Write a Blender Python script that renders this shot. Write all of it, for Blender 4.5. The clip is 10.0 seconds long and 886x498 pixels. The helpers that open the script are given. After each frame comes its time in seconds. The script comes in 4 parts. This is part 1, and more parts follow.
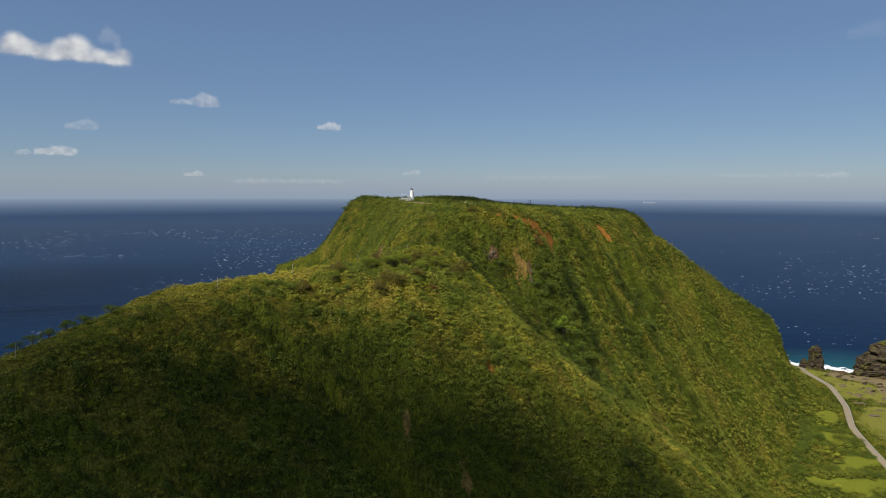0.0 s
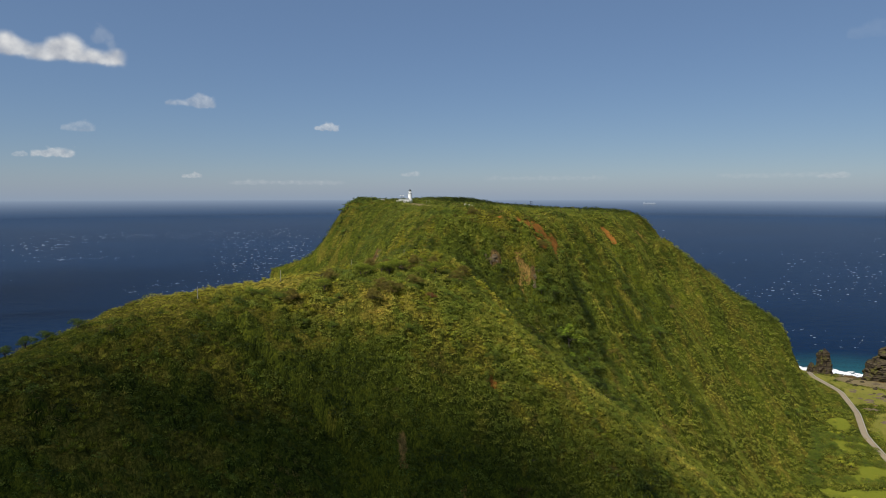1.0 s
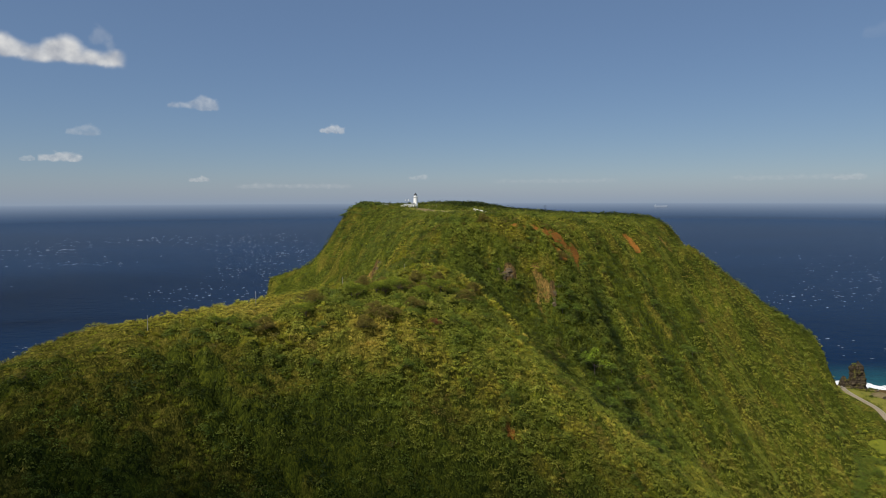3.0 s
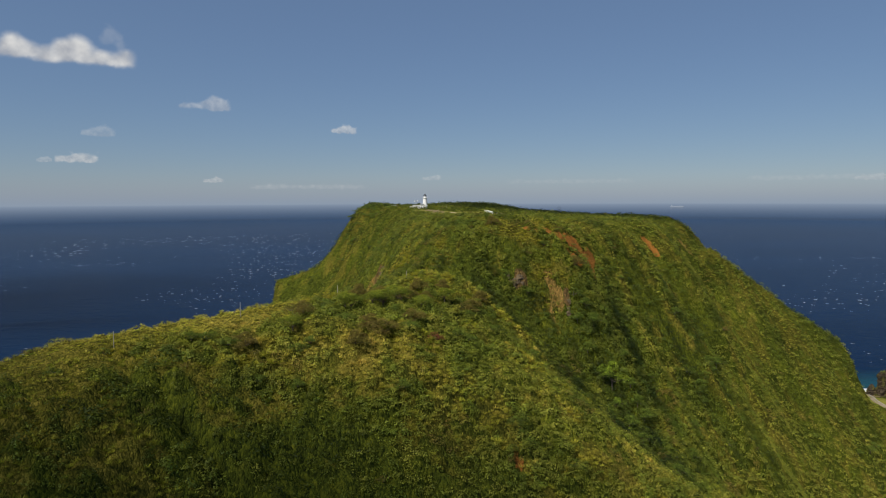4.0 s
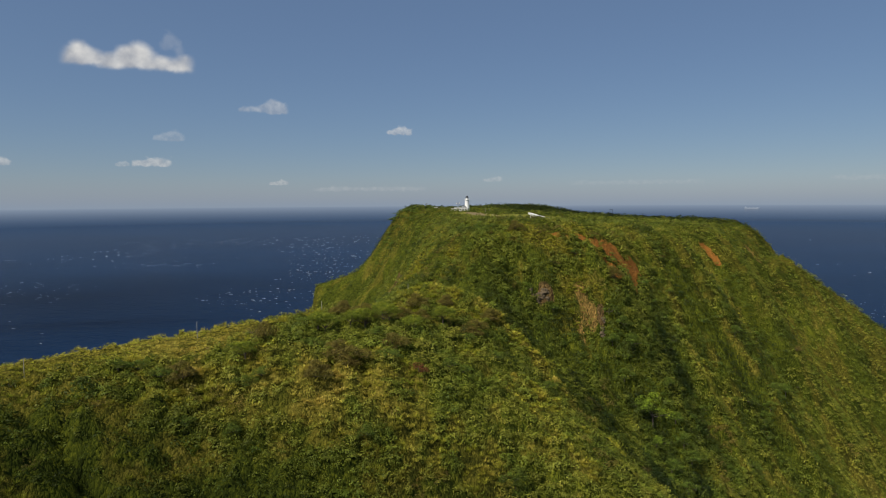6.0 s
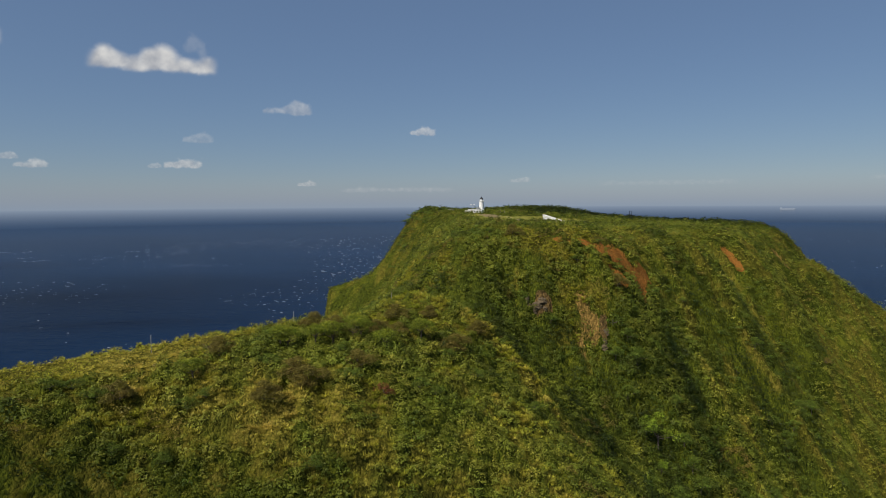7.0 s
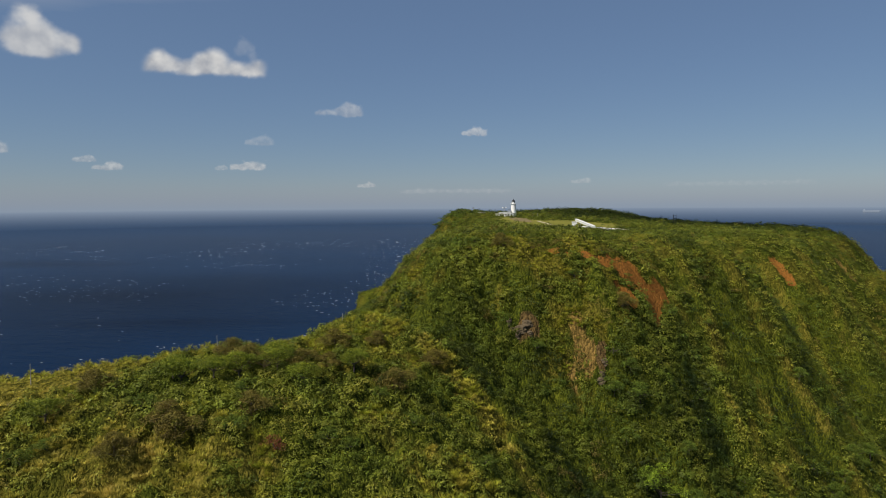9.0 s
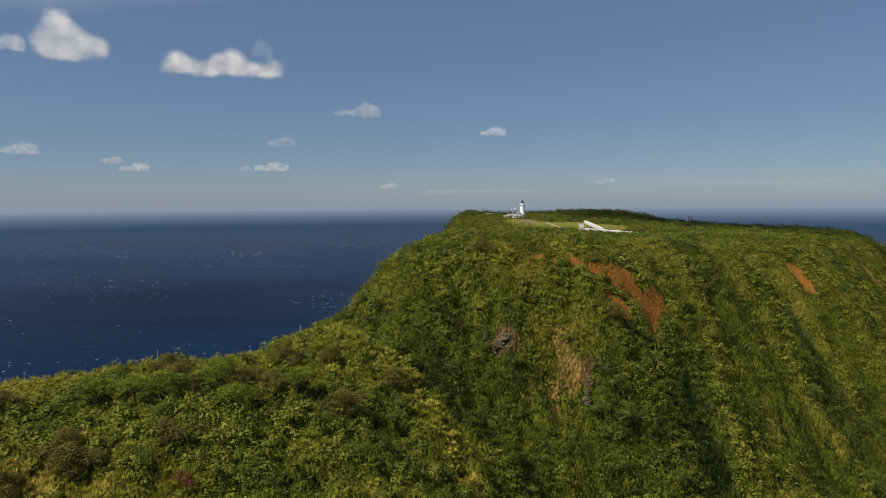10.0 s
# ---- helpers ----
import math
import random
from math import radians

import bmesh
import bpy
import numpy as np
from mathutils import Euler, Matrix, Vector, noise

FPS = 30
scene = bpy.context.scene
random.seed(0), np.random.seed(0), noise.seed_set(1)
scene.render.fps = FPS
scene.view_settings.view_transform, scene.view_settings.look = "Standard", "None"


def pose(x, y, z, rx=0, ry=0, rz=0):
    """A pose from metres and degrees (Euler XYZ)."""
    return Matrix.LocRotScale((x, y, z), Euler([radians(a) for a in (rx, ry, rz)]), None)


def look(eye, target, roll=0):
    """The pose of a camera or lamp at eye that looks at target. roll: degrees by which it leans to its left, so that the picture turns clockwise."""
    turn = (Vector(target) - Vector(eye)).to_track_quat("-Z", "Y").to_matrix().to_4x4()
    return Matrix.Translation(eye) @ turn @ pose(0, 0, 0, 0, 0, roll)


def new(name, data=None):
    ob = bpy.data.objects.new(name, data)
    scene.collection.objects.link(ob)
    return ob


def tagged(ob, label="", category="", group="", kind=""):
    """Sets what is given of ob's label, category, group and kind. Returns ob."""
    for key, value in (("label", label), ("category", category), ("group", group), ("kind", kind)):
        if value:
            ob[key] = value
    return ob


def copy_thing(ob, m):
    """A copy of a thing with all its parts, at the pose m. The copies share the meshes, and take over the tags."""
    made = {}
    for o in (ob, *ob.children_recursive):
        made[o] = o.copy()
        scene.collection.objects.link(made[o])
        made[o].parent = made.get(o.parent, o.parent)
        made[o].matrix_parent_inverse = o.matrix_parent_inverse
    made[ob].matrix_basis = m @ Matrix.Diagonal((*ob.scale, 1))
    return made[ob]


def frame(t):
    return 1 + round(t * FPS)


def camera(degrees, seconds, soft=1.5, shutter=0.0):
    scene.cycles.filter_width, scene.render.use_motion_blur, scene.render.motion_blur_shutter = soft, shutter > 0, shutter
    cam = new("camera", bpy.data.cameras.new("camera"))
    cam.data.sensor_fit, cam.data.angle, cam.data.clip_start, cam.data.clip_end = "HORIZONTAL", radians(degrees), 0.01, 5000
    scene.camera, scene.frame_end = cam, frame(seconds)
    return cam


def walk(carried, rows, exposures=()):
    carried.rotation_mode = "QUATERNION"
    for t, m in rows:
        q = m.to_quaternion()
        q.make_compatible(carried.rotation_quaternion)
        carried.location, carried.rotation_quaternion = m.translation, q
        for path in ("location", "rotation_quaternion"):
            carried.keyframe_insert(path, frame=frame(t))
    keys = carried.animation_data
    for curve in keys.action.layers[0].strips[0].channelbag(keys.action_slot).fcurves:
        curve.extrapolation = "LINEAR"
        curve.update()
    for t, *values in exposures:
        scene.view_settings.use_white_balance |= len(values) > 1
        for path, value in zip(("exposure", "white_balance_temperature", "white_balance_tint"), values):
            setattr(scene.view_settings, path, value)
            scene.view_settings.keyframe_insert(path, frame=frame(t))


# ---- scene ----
cam = camera(70.1, 10.0, soft=0.76)
METRES, EYE, TILT, LEAN, TURN = 220.0, 241.0, -5.05, -0.15, 0.0
ROWS = [
    (0.0, 0.0, 0.0, 0.0, 0.0, 0.0, -0.0),
    (0.5, 0.0004, 0.0432, 0.0039, -0.03, 0.04, 0.08),
    (1.0, 0.0008, 0.0902, 0.009, -0.06, 0.1, 0.14),
    (1.5, 0.0017, 0.1395, 0.0145, -0.08, 0.18, 0.19),
    (2.0, 0.0025, 0.1908, 0.0203, -0.08, 0.24, 0.25),
    (2.5, 0.0031, 0.2421, 0.0263, 0.26, 0.34, 0.27),
    (4.0, 0.0217, 0.3909, 0.0426, 1.99, 0.43, 0.18),
    (4.5, 0.0392, 0.4359, 0.0457, 3.12, 0.51, 0.12),
    (5.0, 0.0607, 0.4786, 0.0489, 4.88, 0.56, 0.04),
    (5.5, 0.0843, 0.5209, 0.053, 6.43, 0.57, -0.09),
    (7.0, 0.1667, 0.6462, 0.068, 10.39, 0.64, -0.38),
    (7.5, 0.1951, 0.6892, 0.0734, 11.82, 0.63, -0.53),
    (8.0, 0.2232, 0.7324, 0.0788, 13.22, 0.65, -0.64),
    (8.5, 0.2499, 0.7763, 0.0838, 14.66, 0.68, -0.76),
    (9.0, 0.2753, 0.8203, 0.0891, 16.05, 0.67, -0.90),
    (9.5, 0.3001, 0.8653, 0.0942, 17.34, 0.67, -1.00),
    (10.0, 0.3236, 0.911, 0.0992, 18.26, 0.67, -1.06),
]
walk(cam, [(t, pose(0, 0, EYE, TILT, LEAN, TURN) @ pose(METRES * x, METRES * y, METRES * z, 90 + pitch, roll, yaw)) for t, x, y, z, yaw, pitch, roll in ROWS],
     [(0.0, 0.24, 6500, 10), (2.5, 0.19, 6550, 10), (5.0, 0.12, 6650, 10), (10.0, 0.08, 6680, 10)])

# ---- sky and sun ----
TO_SUN = Vector((-0.37, -0.50, 0.785)).normalized()
world = bpy.data.worlds.new("sky")
scene.world = world
world.use_nodes = True
wn = world.node_tree
sky = wn.nodes.new("ShaderNodeTexSky")
sky.sky_type, sky.sun_disc = "NISHITA", False
sky.sun_elevation = math.asin(TO_SUN.z)
sky.sun_rotation = math.atan2(TO_SUN.x, TO_SUN.y)
sky.altitude, sky.air_density, sky.dust_density, sky.ozone_density = 250, 1.0, 0.2, 5.6
haze = wn.nodes.new("ShaderNodeMix")
haze.data_type = "RGBA"
haze.inputs[0].default_value = 0.48
haze.inputs[7].default_value = (1.85, 2.9, 5.0, 1)
wn.links.new(sky.outputs[0], haze.inputs[6])
wn.links.new(haze.outputs[2], wn.nodes["Background"].inputs[0])
wn.nodes["Background"].inputs[1].default_value = 0.068
sun_data = bpy.data.lights.new("sun", "SUN")
sun_data.energy, sun_data.angle, sun_data.color = 5.0, radians(0.6), (1.0, 0.94, 0.84)
sun = new("sun", sun_data)
sun.matrix_world = look(TO_SUN * 900, (0, 0, 0))


# ---- materials ----
class Nodes:
    """A node material under way: add nodes and join them in short lines."""

    def __init__(self, name):
        self.mat = bpy.data.materials.new(name)
        self.mat.use_nodes = True
        self.tree = self.mat.node_tree
        self.bsdf = self.tree.nodes["Principled BSDF"]
        self.out = self.tree.nodes["Material Output"]

    def add(self, kind, **values):
        n = self.tree.nodes.new("ShaderNode" + kind)
        for key, v in values.items():
            n.inputs[key.replace("_", " ")].default_value = v
        return n

    def join(self, a, b):
        self.tree.links.new(a, b)

    def coords(self):
        return self.add("TexCoord").outputs["Object"]

    def noise(self, scale, detail=4.0, where=None, rough=0.55):
        n = self.add("TexNoise", Scale=scale, Detail=detail, Roughness=rough)
        self.join(where or self.coords(), n.inputs["Vector"])
        return n.outputs["Fac"]

    def ramp(self, fac, *stops):
        n = self.add("ValToRGB")
        for k, (at, col) in enumerate(stops):
            e = n.color_ramp.elements[k] if k < 2 else n.color_ramp.elements.new(at)
            e.position, e.color = at, (*col, 1)
        self.join(fac, n.inputs[0])
        return n.outputs[0]

    def mix(self, fac, a, b, mode="MIX"):
        n = self.tree.nodes.new("ShaderNodeMix")
        n.data_type, n.blend_type = "RGBA", mode
        for v, s in ((fac, n.inputs[0]), (a, n.inputs[6]), (b, n.inputs[7])):
            if isinstance(v, (int, float)):
                s.default_value = v
            elif isinstance(v, tuple):
                s.default_value = (*v, 1)
            else:
                self.join(v, s)
        return n.outputs[2]

    def maths(self, kind, a, b=0.5):
        n = self.tree.nodes.new("ShaderNodeMath")
        n.operation = kind
        for v, s in ((a, n.inputs[0]), (b, n.inputs[1])):
            if isinstance(v, (int, float)):
                s.default_value = v
            else:
                self.join(v, s)
        return n.outputs[0]

    def attribute(self, name):
        n = self.add("Attribute")
        n.attribute_name = name
        return n.outputs["Fac"]

    def cell_value(self, scale, low, high):
        """A value for each cell of a loose mosaic, as clumps differ from their neighbours."""
        cells, pick, fit = self.add("TexVoronoi", Scale=scale), self.add("SeparateColor"), self.add("MapRange", To_Min=low, To_Max=high)
        self.join(self.coords(), cells.inputs["Vector"])
        self.join(cells.outputs["Color"], pick.inputs[0])
        self.join(pick.outputs[0], fit.inputs["Value"])
        return fit.outputs[0]

    def bump(self, height, strength=0.4, distance=0.1):
        n = self.add("Bump", Strength=strength, Distance=distance)
        self.join(height, n.inputs["Height"])
        self.join(n.outputs[0], self.bsdf.inputs["Normal"])


def plain(name, dark, light, scale=1.5, rough=0.6, bump=0.3, metal=0.0):
    """A surface of two close colours in blotches, with grain."""
    m = Nodes(name)
    big, fine = m.noise(scale), m.noise(scale * 9, 6)
    col = m.mix(big, dark, light)
    col = m.mix(m.maths("MULTIPLY", fine, 0.35), col, dark)
    m.join(col, m.bsdf.inputs["Base Color"])
    m.bsdf.inputs["Roughness"].default_value = rough
    m.bsdf.inputs["Specular IOR Level"].default_value = 0.2 if rough > 0.7 else 0.5
    m.bsdf.inputs["Metallic"].default_value = metal
    if bump:
        m.bump(fine, bump, 0.03)
    return m.mat


def leafy(name, *stops, lets=0.14):
    """Leaves: a colour for each clump, a little light let through."""
    m = Nodes(name)
    tint = m.attribute("tint")
    big = m.noise(0.035, 3)
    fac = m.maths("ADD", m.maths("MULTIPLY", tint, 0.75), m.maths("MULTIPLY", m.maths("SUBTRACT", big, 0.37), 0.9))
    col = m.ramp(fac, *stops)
    each = m.add("MapRange", To_Min=0.84, To_Max=1.18)
    m.join(m.add("NewGeometry").outputs["Random Per Island"], each.inputs["Value"])
    for source in (each.outputs[0], *(m.cell_value(size, low, high) for size, low, high in ((0.42, 0.84, 1.16), (1.2, 0.72, 1.28)))):
        value = m.add("HueSaturation")
        m.join(source, value.inputs["Value"])
        m.join(col, value.inputs["Color"])
        col = value.outputs[0]
    shift = m.add("MapRange", From_Min=0.3, From_Max=0.7, To_Min=0.478, To_Max=0.522)
    m.join(m.noise(0.11, 3), shift.inputs["Value"])
    hue = m.add("HueSaturation")
    m.join(shift.outputs[0], hue.inputs["Hue"])
    m.join(col, hue.inputs["Color"])
    col = hue.outputs[0]
    m.join(col, m.bsdf.inputs["Base Color"])
    m.bsdf.inputs["Roughness"].default_value = 0.55
    m.bsdf.inputs["Specular IOR Level"].default_value = 0.13
    tl = m.add("BsdfTranslucent")
    m.join(col, tl.inputs["Color"])
    mx = m.add("MixShader", Fac=lets)
    m.join(m.bsdf.outputs[0], mx.inputs[1])
    m.join(tl.outputs[0], mx.inputs[2])
    m.join(mx.outputs[0], m.out.inputs["Surface"])
    return m.mat


def ground_material():
    m = Nodes("grassy_ground")
    ragged = m.noise(0.7, 7, None, 0.75)
    patch, fine, grain = m.noise(0.03, 4), m.noise(0.35, 5), m.noise(2.2, 6)
    upright = m.add("Mapping")
    upright.inputs["Scale"].default_value = (1.0, 1.0, 0.5)
    m.join(m.coords(), upright.inputs["Vector"])
    cells, leaf, clump, pick = m.add("TexVoronoi", Scale=1.5), m.add("TexVoronoi", Scale=4.0), m.add("TexVoronoi", Scale=0.6), []
    for v in (cells, leaf, clump):
        m.join(upright.outputs[0], v.inputs["Vector"])
        p = m.add("SeparateColor")
        m.join(v.outputs["Color"], p.inputs[0])
        pick.append(p.outputs[0])
    speckle = m.maths("ADD", m.maths("MULTIPLY", pick[2], 0.3), m.maths("ADD", m.maths("MULTIPLY", pick[0], 0.4), m.maths("MULTIPLY", pick[1], 0.3)))
    mixed = m.maths("ADD", m.maths("MULTIPLY", patch, 0.5), m.maths("MULTIPLY", speckle, 0.5))
    shrub = m.ramp(mixed, (0.28, (0.010, 0.016, 0.003)), (0.5, (0.058, 0.074, 0.008)), (0.72, (0.150, 0.160, 0.014)))
    straw = m.ramp(mixed, (0.28, (0.030, 0.032, 0.005)), (0.5, (0.105, 0.096, 0.012)), (0.72, (0.26, 0.21, 0.036)))
    green = m.mix(m.attribute("bushy"), straw, shrub)
    green = m.mix(m.maths("MULTIPLY", fine, 0.4), green, (0.025, 0.032, 0.005))
    red = m.mix(m.maths("ADD", m.maths("MULTIPLY", speckle, 0.5), m.maths("MULTIPLY", ragged, 0.5)), (0.06, 0.038, 0.010), (0.42, 0.165, 0.034))
    tan = m.mix(speckle, (0.075, 0.056, 0.014), (0.36, 0.22, 0.062))
    rock = m.mix(speckle, (0.02, 0.014, 0.006), (0.21, 0.135, 0.05))
    field = m.mix(m.maths("ADD", m.maths("MULTIPLY", patch, 0.6), m.maths("MULTIPLY", fine, 0.4)), (0.105, 0.145, 0.014), (0.25, 0.245, 0.03))
    lawn = m.mix(m.maths("ADD", m.maths("MULTIPLY", patch, 0.7), m.maths("MULTIPLY", fine, 0.35)), (0.10, 0.125, 0.016), (0.30, 0.265, 0.06))
    sand = m.mix(m.maths("MULTIPLY", m.maths("ADD", ragged, speckle), 0.5), (0.075, 0.06, 0.025), (0.36, 0.285, 0.15))
    col = green
    for name, c in (("field", field), ("lawn", lawn), ("sand", sand), ("tan", tan), ("red", red), ("rock", rock)):
        edge = m.maths("MULTIPLY", m.attribute(name), m.maths("MULTIPLY", m.maths("ADD", 0.1, m.maths("MULTIPLY", ragged, 1.8)), m.maths("ADD", 0.7, m.maths("MULTIPLY", speckle, 0.6))))
        cut = m.add("MapRange", From_Min=0.42, From_Max=0.62)
        m.join(edge, cut.inputs["Value"])
        col = m.mix(cut.outputs[0], col, c)
    col = m.mix(m.maths("MULTIPLY", grain, 0.5), col, m.mix(1.0, col, (0.5, 0.5, 0.5), "MULTIPLY"))
    m.join(col, m.bsdf.inputs["Base Color"])
    m.bsdf.inputs["Roughness"].default_value = 0.9
    m.bsdf.inputs["Specular IOR Level"].default_value = 0.04
    rise = m.maths("ADD", m.maths("MULTIPLY", cells.outputs["Distance"], -1.2), m.maths("MULTIPLY", leaf.outputs["Distance"], -0.5))
    m.bump(m.maths("ADD", rise, m.maths("ADD", m.maths("MULTIPLY", grain, 0.6), fine)), 0.8, 0.5)
    return m.mat


def sea_material():
    m = Nodes("deep_sea")
    where = m.coords()
    stretch = m.add("Mapping")
    stretch.inputs["Scale"].default_value = (0.6, 1.6, 1.0)
    stretch.inputs["Rotation"].default_value = (0, 0, 0.35)
    m.join(where, stretch.inputs["Vector"])
    wide, swell, chop = m.noise(0.0022, 3, stretch.outputs[0]), m.noise(0.03, 4, stretch.outputs[0]), m.noise(0.22, 5, stretch.outputs[0])
    col = m.ramp(wide, (0.3, (0.0030, 0.0115, 0.033)), (0.7, (0.0040, 0.0165, 0.048)))
    col = m.mix(m.maths("MULTIPLY", chop, 0.5), col, (0.0038, 0.0165, 0.046))
    shallow = m.mix(swell, (0.010, 0.06, 0.085), (0.02, 0.10, 0.11))
    col = m.mix(m.attribute("shallow"), col, shallow)
    m.join(col, m.bsdf.inputs["Base Color"])
    m.bsdf.inputs["Roughness"].default_value = 0.25
    m.bsdf.inputs["IOR"].default_value = 1.33
    m.join(m.maths("ADD", m.maths("MULTIPLY", m.attribute("rim"), 0.5), m.maths("ADD", 0.012, m.maths("MULTIPLY", m.attribute("far"), 0.05))), m.bsdf.inputs["Specular IOR Level"])
    m.bump(m.maths("ADD", chop, m.maths("MULTIPLY", swell, 3.0)), 0.7, 1.6)
    calm = m.maths("SUBTRACT", 0.7, m.maths("MULTIPLY", m.attribute("far"), 0.68))
    m.join(calm, m.bsdf.inputs["Normal"].links[0].from_node.inputs["Strength"])
    return m.mat


def cloud_material(name, grey, white):
    m = Nodes(name)
    m.tree.nodes.remove(m.bsdf)
    # self-lit body: clouds and haze carry their light in this emission
    body = m.add("Emission", Strength=1.0)
    m.join(m.mix(m.attribute("sunny"), grey, white), body.inputs["Color"])
    clear = m.add("BsdfTransparent")
    mx = m.add("MixShader")
    m.join(m.attribute("thick"), mx.inputs[0])
    m.join(clear.outputs[0], mx.inputs[1])
    m.join(body.outputs[0], mx.inputs[2])
    m.join(mx.outputs[0], m.out.inputs["Surface"])
    return m.mat


def layered_rock():
    """Dark shore rock: tilted beds, pale ledges, yellow growth in the joints."""
    m = Nodes("sea_rock")
    flat = m.add("Mapping")
    flat.inputs["Scale"].default_value = (0.05, 0.05, 0.75)
    flat.inputs["Rotation"].default_value = (0.12, -0.06, 0)
    m.join(m.coords(), flat.inputs["Vector"])
    beds, blot, fine = m.noise(1.0, 4, flat.outputs[0]), m.noise(0.16, 4), m.noise(1.6, 7, None, 0.7)
    col = m.ramp(beds, (0.32, (0.014, 0.011, 0.008)), (0.5, (0.058, 0.044, 0.028)), (0.68, (0.145, 0.115, 0.07)))
    col = m.mix(m.ramp(blot, (0.5, (0, 0, 0)), (0.68, (1, 1, 1))), col, (0.12, 0.115, 0.022))
    col = m.mix(m.maths("MULTIPLY", fine, 0.7), col, (0.012, 0.010, 0.008))
    m.join(col, m.bsdf.inputs["Base Color"])
    m.bsdf.inputs["Roughness"].default_value = 0.9
    m.bsdf.inputs["Specular IOR Level"].default_value = 0.15
    m.bump(m.maths("ADD", fine, m.maths("MULTIPLY", beds, 2.0)), 0.9, 0.6)
    return m.mat


GROUND, SEA = ground_material(), sea_material()
CLOUD, HAZE_GLOW = cloud_material("cloud_glow", (0.36, 0.38, 0.42), (0.66, 0.66, 0.65)), cloud_material("haze_glow", (0.225, 0.285, 0.375), (0.225, 0.285, 0.375))
SHRUB = leafy("shrub_leaves", (0.08, (0.018, 0.030, 0.005)), (0.36, (0.078, 0.100, 0.011)), (0.68, (0.146, 0.164, 0.018)), (1.0, (0.208, 0.205, 0.026)))
GRASS = leafy("silver_grass", (0.1, (0.118, 0.138, 0.010)), (0.45, (0.212, 0.222, 0.015)), (0.75, (0.318, 0.296, 0.030)), (1.0, (0.43, 0.36, 0.062)), lets=0.22)
TWIGS = leafy("dry_twigs", (0.1, (0.068, 0.056, 0.012)), (0.6, (0.128, 0.106, 0.019)), (1.0, (0.205, 0.155, 0.030)), lets=0.1)
TREE_LEAF = leafy("tree_leaves", (0.1, (0.02296, 0.04493, 0.00672)), (0.5, (0.1119, 0.1427, 0.01176)), (1.0, (0.2799, 0.2908, 0.02016)))
DARK_LEAF = leafy("dark_leaves", (0.1, (0.02486, 0.0448, 0.00672)), (0.5, (0.08136, 0.121, 0.01568)), (1.0, (0.1808, 0.224, 0.02464)), lets=0.2)
BRIGHT_LEAF = leafy("bright_leaves", (0.1, (0.11, 0.17, 0.015)), (0.6, (0.20, 0.28, 0.022)), (1.0, (0.30, 0.36, 0.03)), lets=0.3)
RED_LEAF = leafy("red_leaves", (0.1, (0.085, 0.034, 0.014)), (1.0, (0.20, 0.070, 0.028)), lets=0.15)
BARK = plain("bark", (0.05, 0.04, 0.03), (0.14, 0.115, 0.09), 3, 0.9)
WHITE = plain("white_paint", (0.66, 0.66, 0.64), (0.82, 0.82, 0.80), 0.6, 0.55, 0.1)
GREY_ROOF = plain("grey_roof", (0.20, 0.22, 0.24), (0.32, 0.34, 0.36), 0.8, 0.6)
DARK = plain("dark_metal", (0.02, 0.022, 0.025), (0.05, 0.05, 0.055), 2, 0.45, 0.1, 0.6)
GLASS_PALE = plain("pale_pane", (0.30, 0.33, 0.36), (0.45, 0.48, 0.50), 2, 0.15, 0)
GLASS_DARK = plain("dark_pane", (0.015, 0.02, 0.025), (0.03, 0.035, 0.04), 2, 0.1, 0)
CONCRETE = plain("concrete", (0.26, 0.25, 0.22), (0.40, 0.38, 0.34), 0.7, 0.85)
PATH = plain("worn_path", (0.30, 0.26, 0.17), (0.46, 0.41, 0.30), 0.4, 0.9)
ROAD = plain("worn_road", (0.19, 0.155, 0.105), (0.30, 0.25, 0.175), 0.12, 0.9)
ROCK = layered_rock()
STONE = plain("weathered_stone", (0.018, 0.014, 0.009), (0.22, 0.165, 0.095), 1.1, 0.9, 0.9)
SHORE = plain("shore_rock", (0.05, 0.038, 0.022), (0.23, 0.18, 0.11), 0.4, 0.9, 0.9)
FOAM = plain("foam", (0.62, 0.65, 0.67), (0.80, 0.82, 0.83), 0.3, 0.8, 0.1)
SHIP = plain("ship_paint", (0.26, 0.30, 0.35), (0.40, 0.43, 0.46), 0.1, 0.6, 0)


# ---- builders ----
def mesh_of(name, verts, faces, mat, attributes=None, smooth=False):
    """A mesh from arrays: verts (n, 3), faces (m, 3 or 4), named floats per vertex."""
    verts, faces = np.asarray(verts, np.float32), np.asarray(faces, np.int32)
    me = bpy.data.meshes.new(name)
    me.vertices.add(len(verts))
    me.vertices.foreach_set("co", verts.ravel())
    k = faces.shape[1]
    me.loops.add(faces.size)
    me.loops.foreach_set("vertex_index", faces.ravel())
    me.polygons.add(len(faces))
    me.polygons.foreach_set("loop_start", np.arange(0, faces.size, k, dtype=np.int32))
    me.polygons.foreach_set("use_smooth", np.full(len(faces), smooth))
    for key, values in (attributes or {}).items():
        me.attributes.new(key, "FLOAT", "POINT").data.foreach_set("value", np.asarray(values, np.float32))
    me.materials.append(mat)
    me.update(calc_edges=True)
    return me


def part(name, bm, mat, parent, label=""):
    """A bmesh (or a mesh) as one mesh object under a thing."""
    if isinstance(bm, bmesh.types.BMesh):
        me = bpy.data.meshes.new(name)
        bm.to_mesh(me)
        bm.free()
        me.materials.append(mat)
    else:
        me = bm
    ob = new(name, me)
    ob.parent = parent
    return tagged(ob, label)


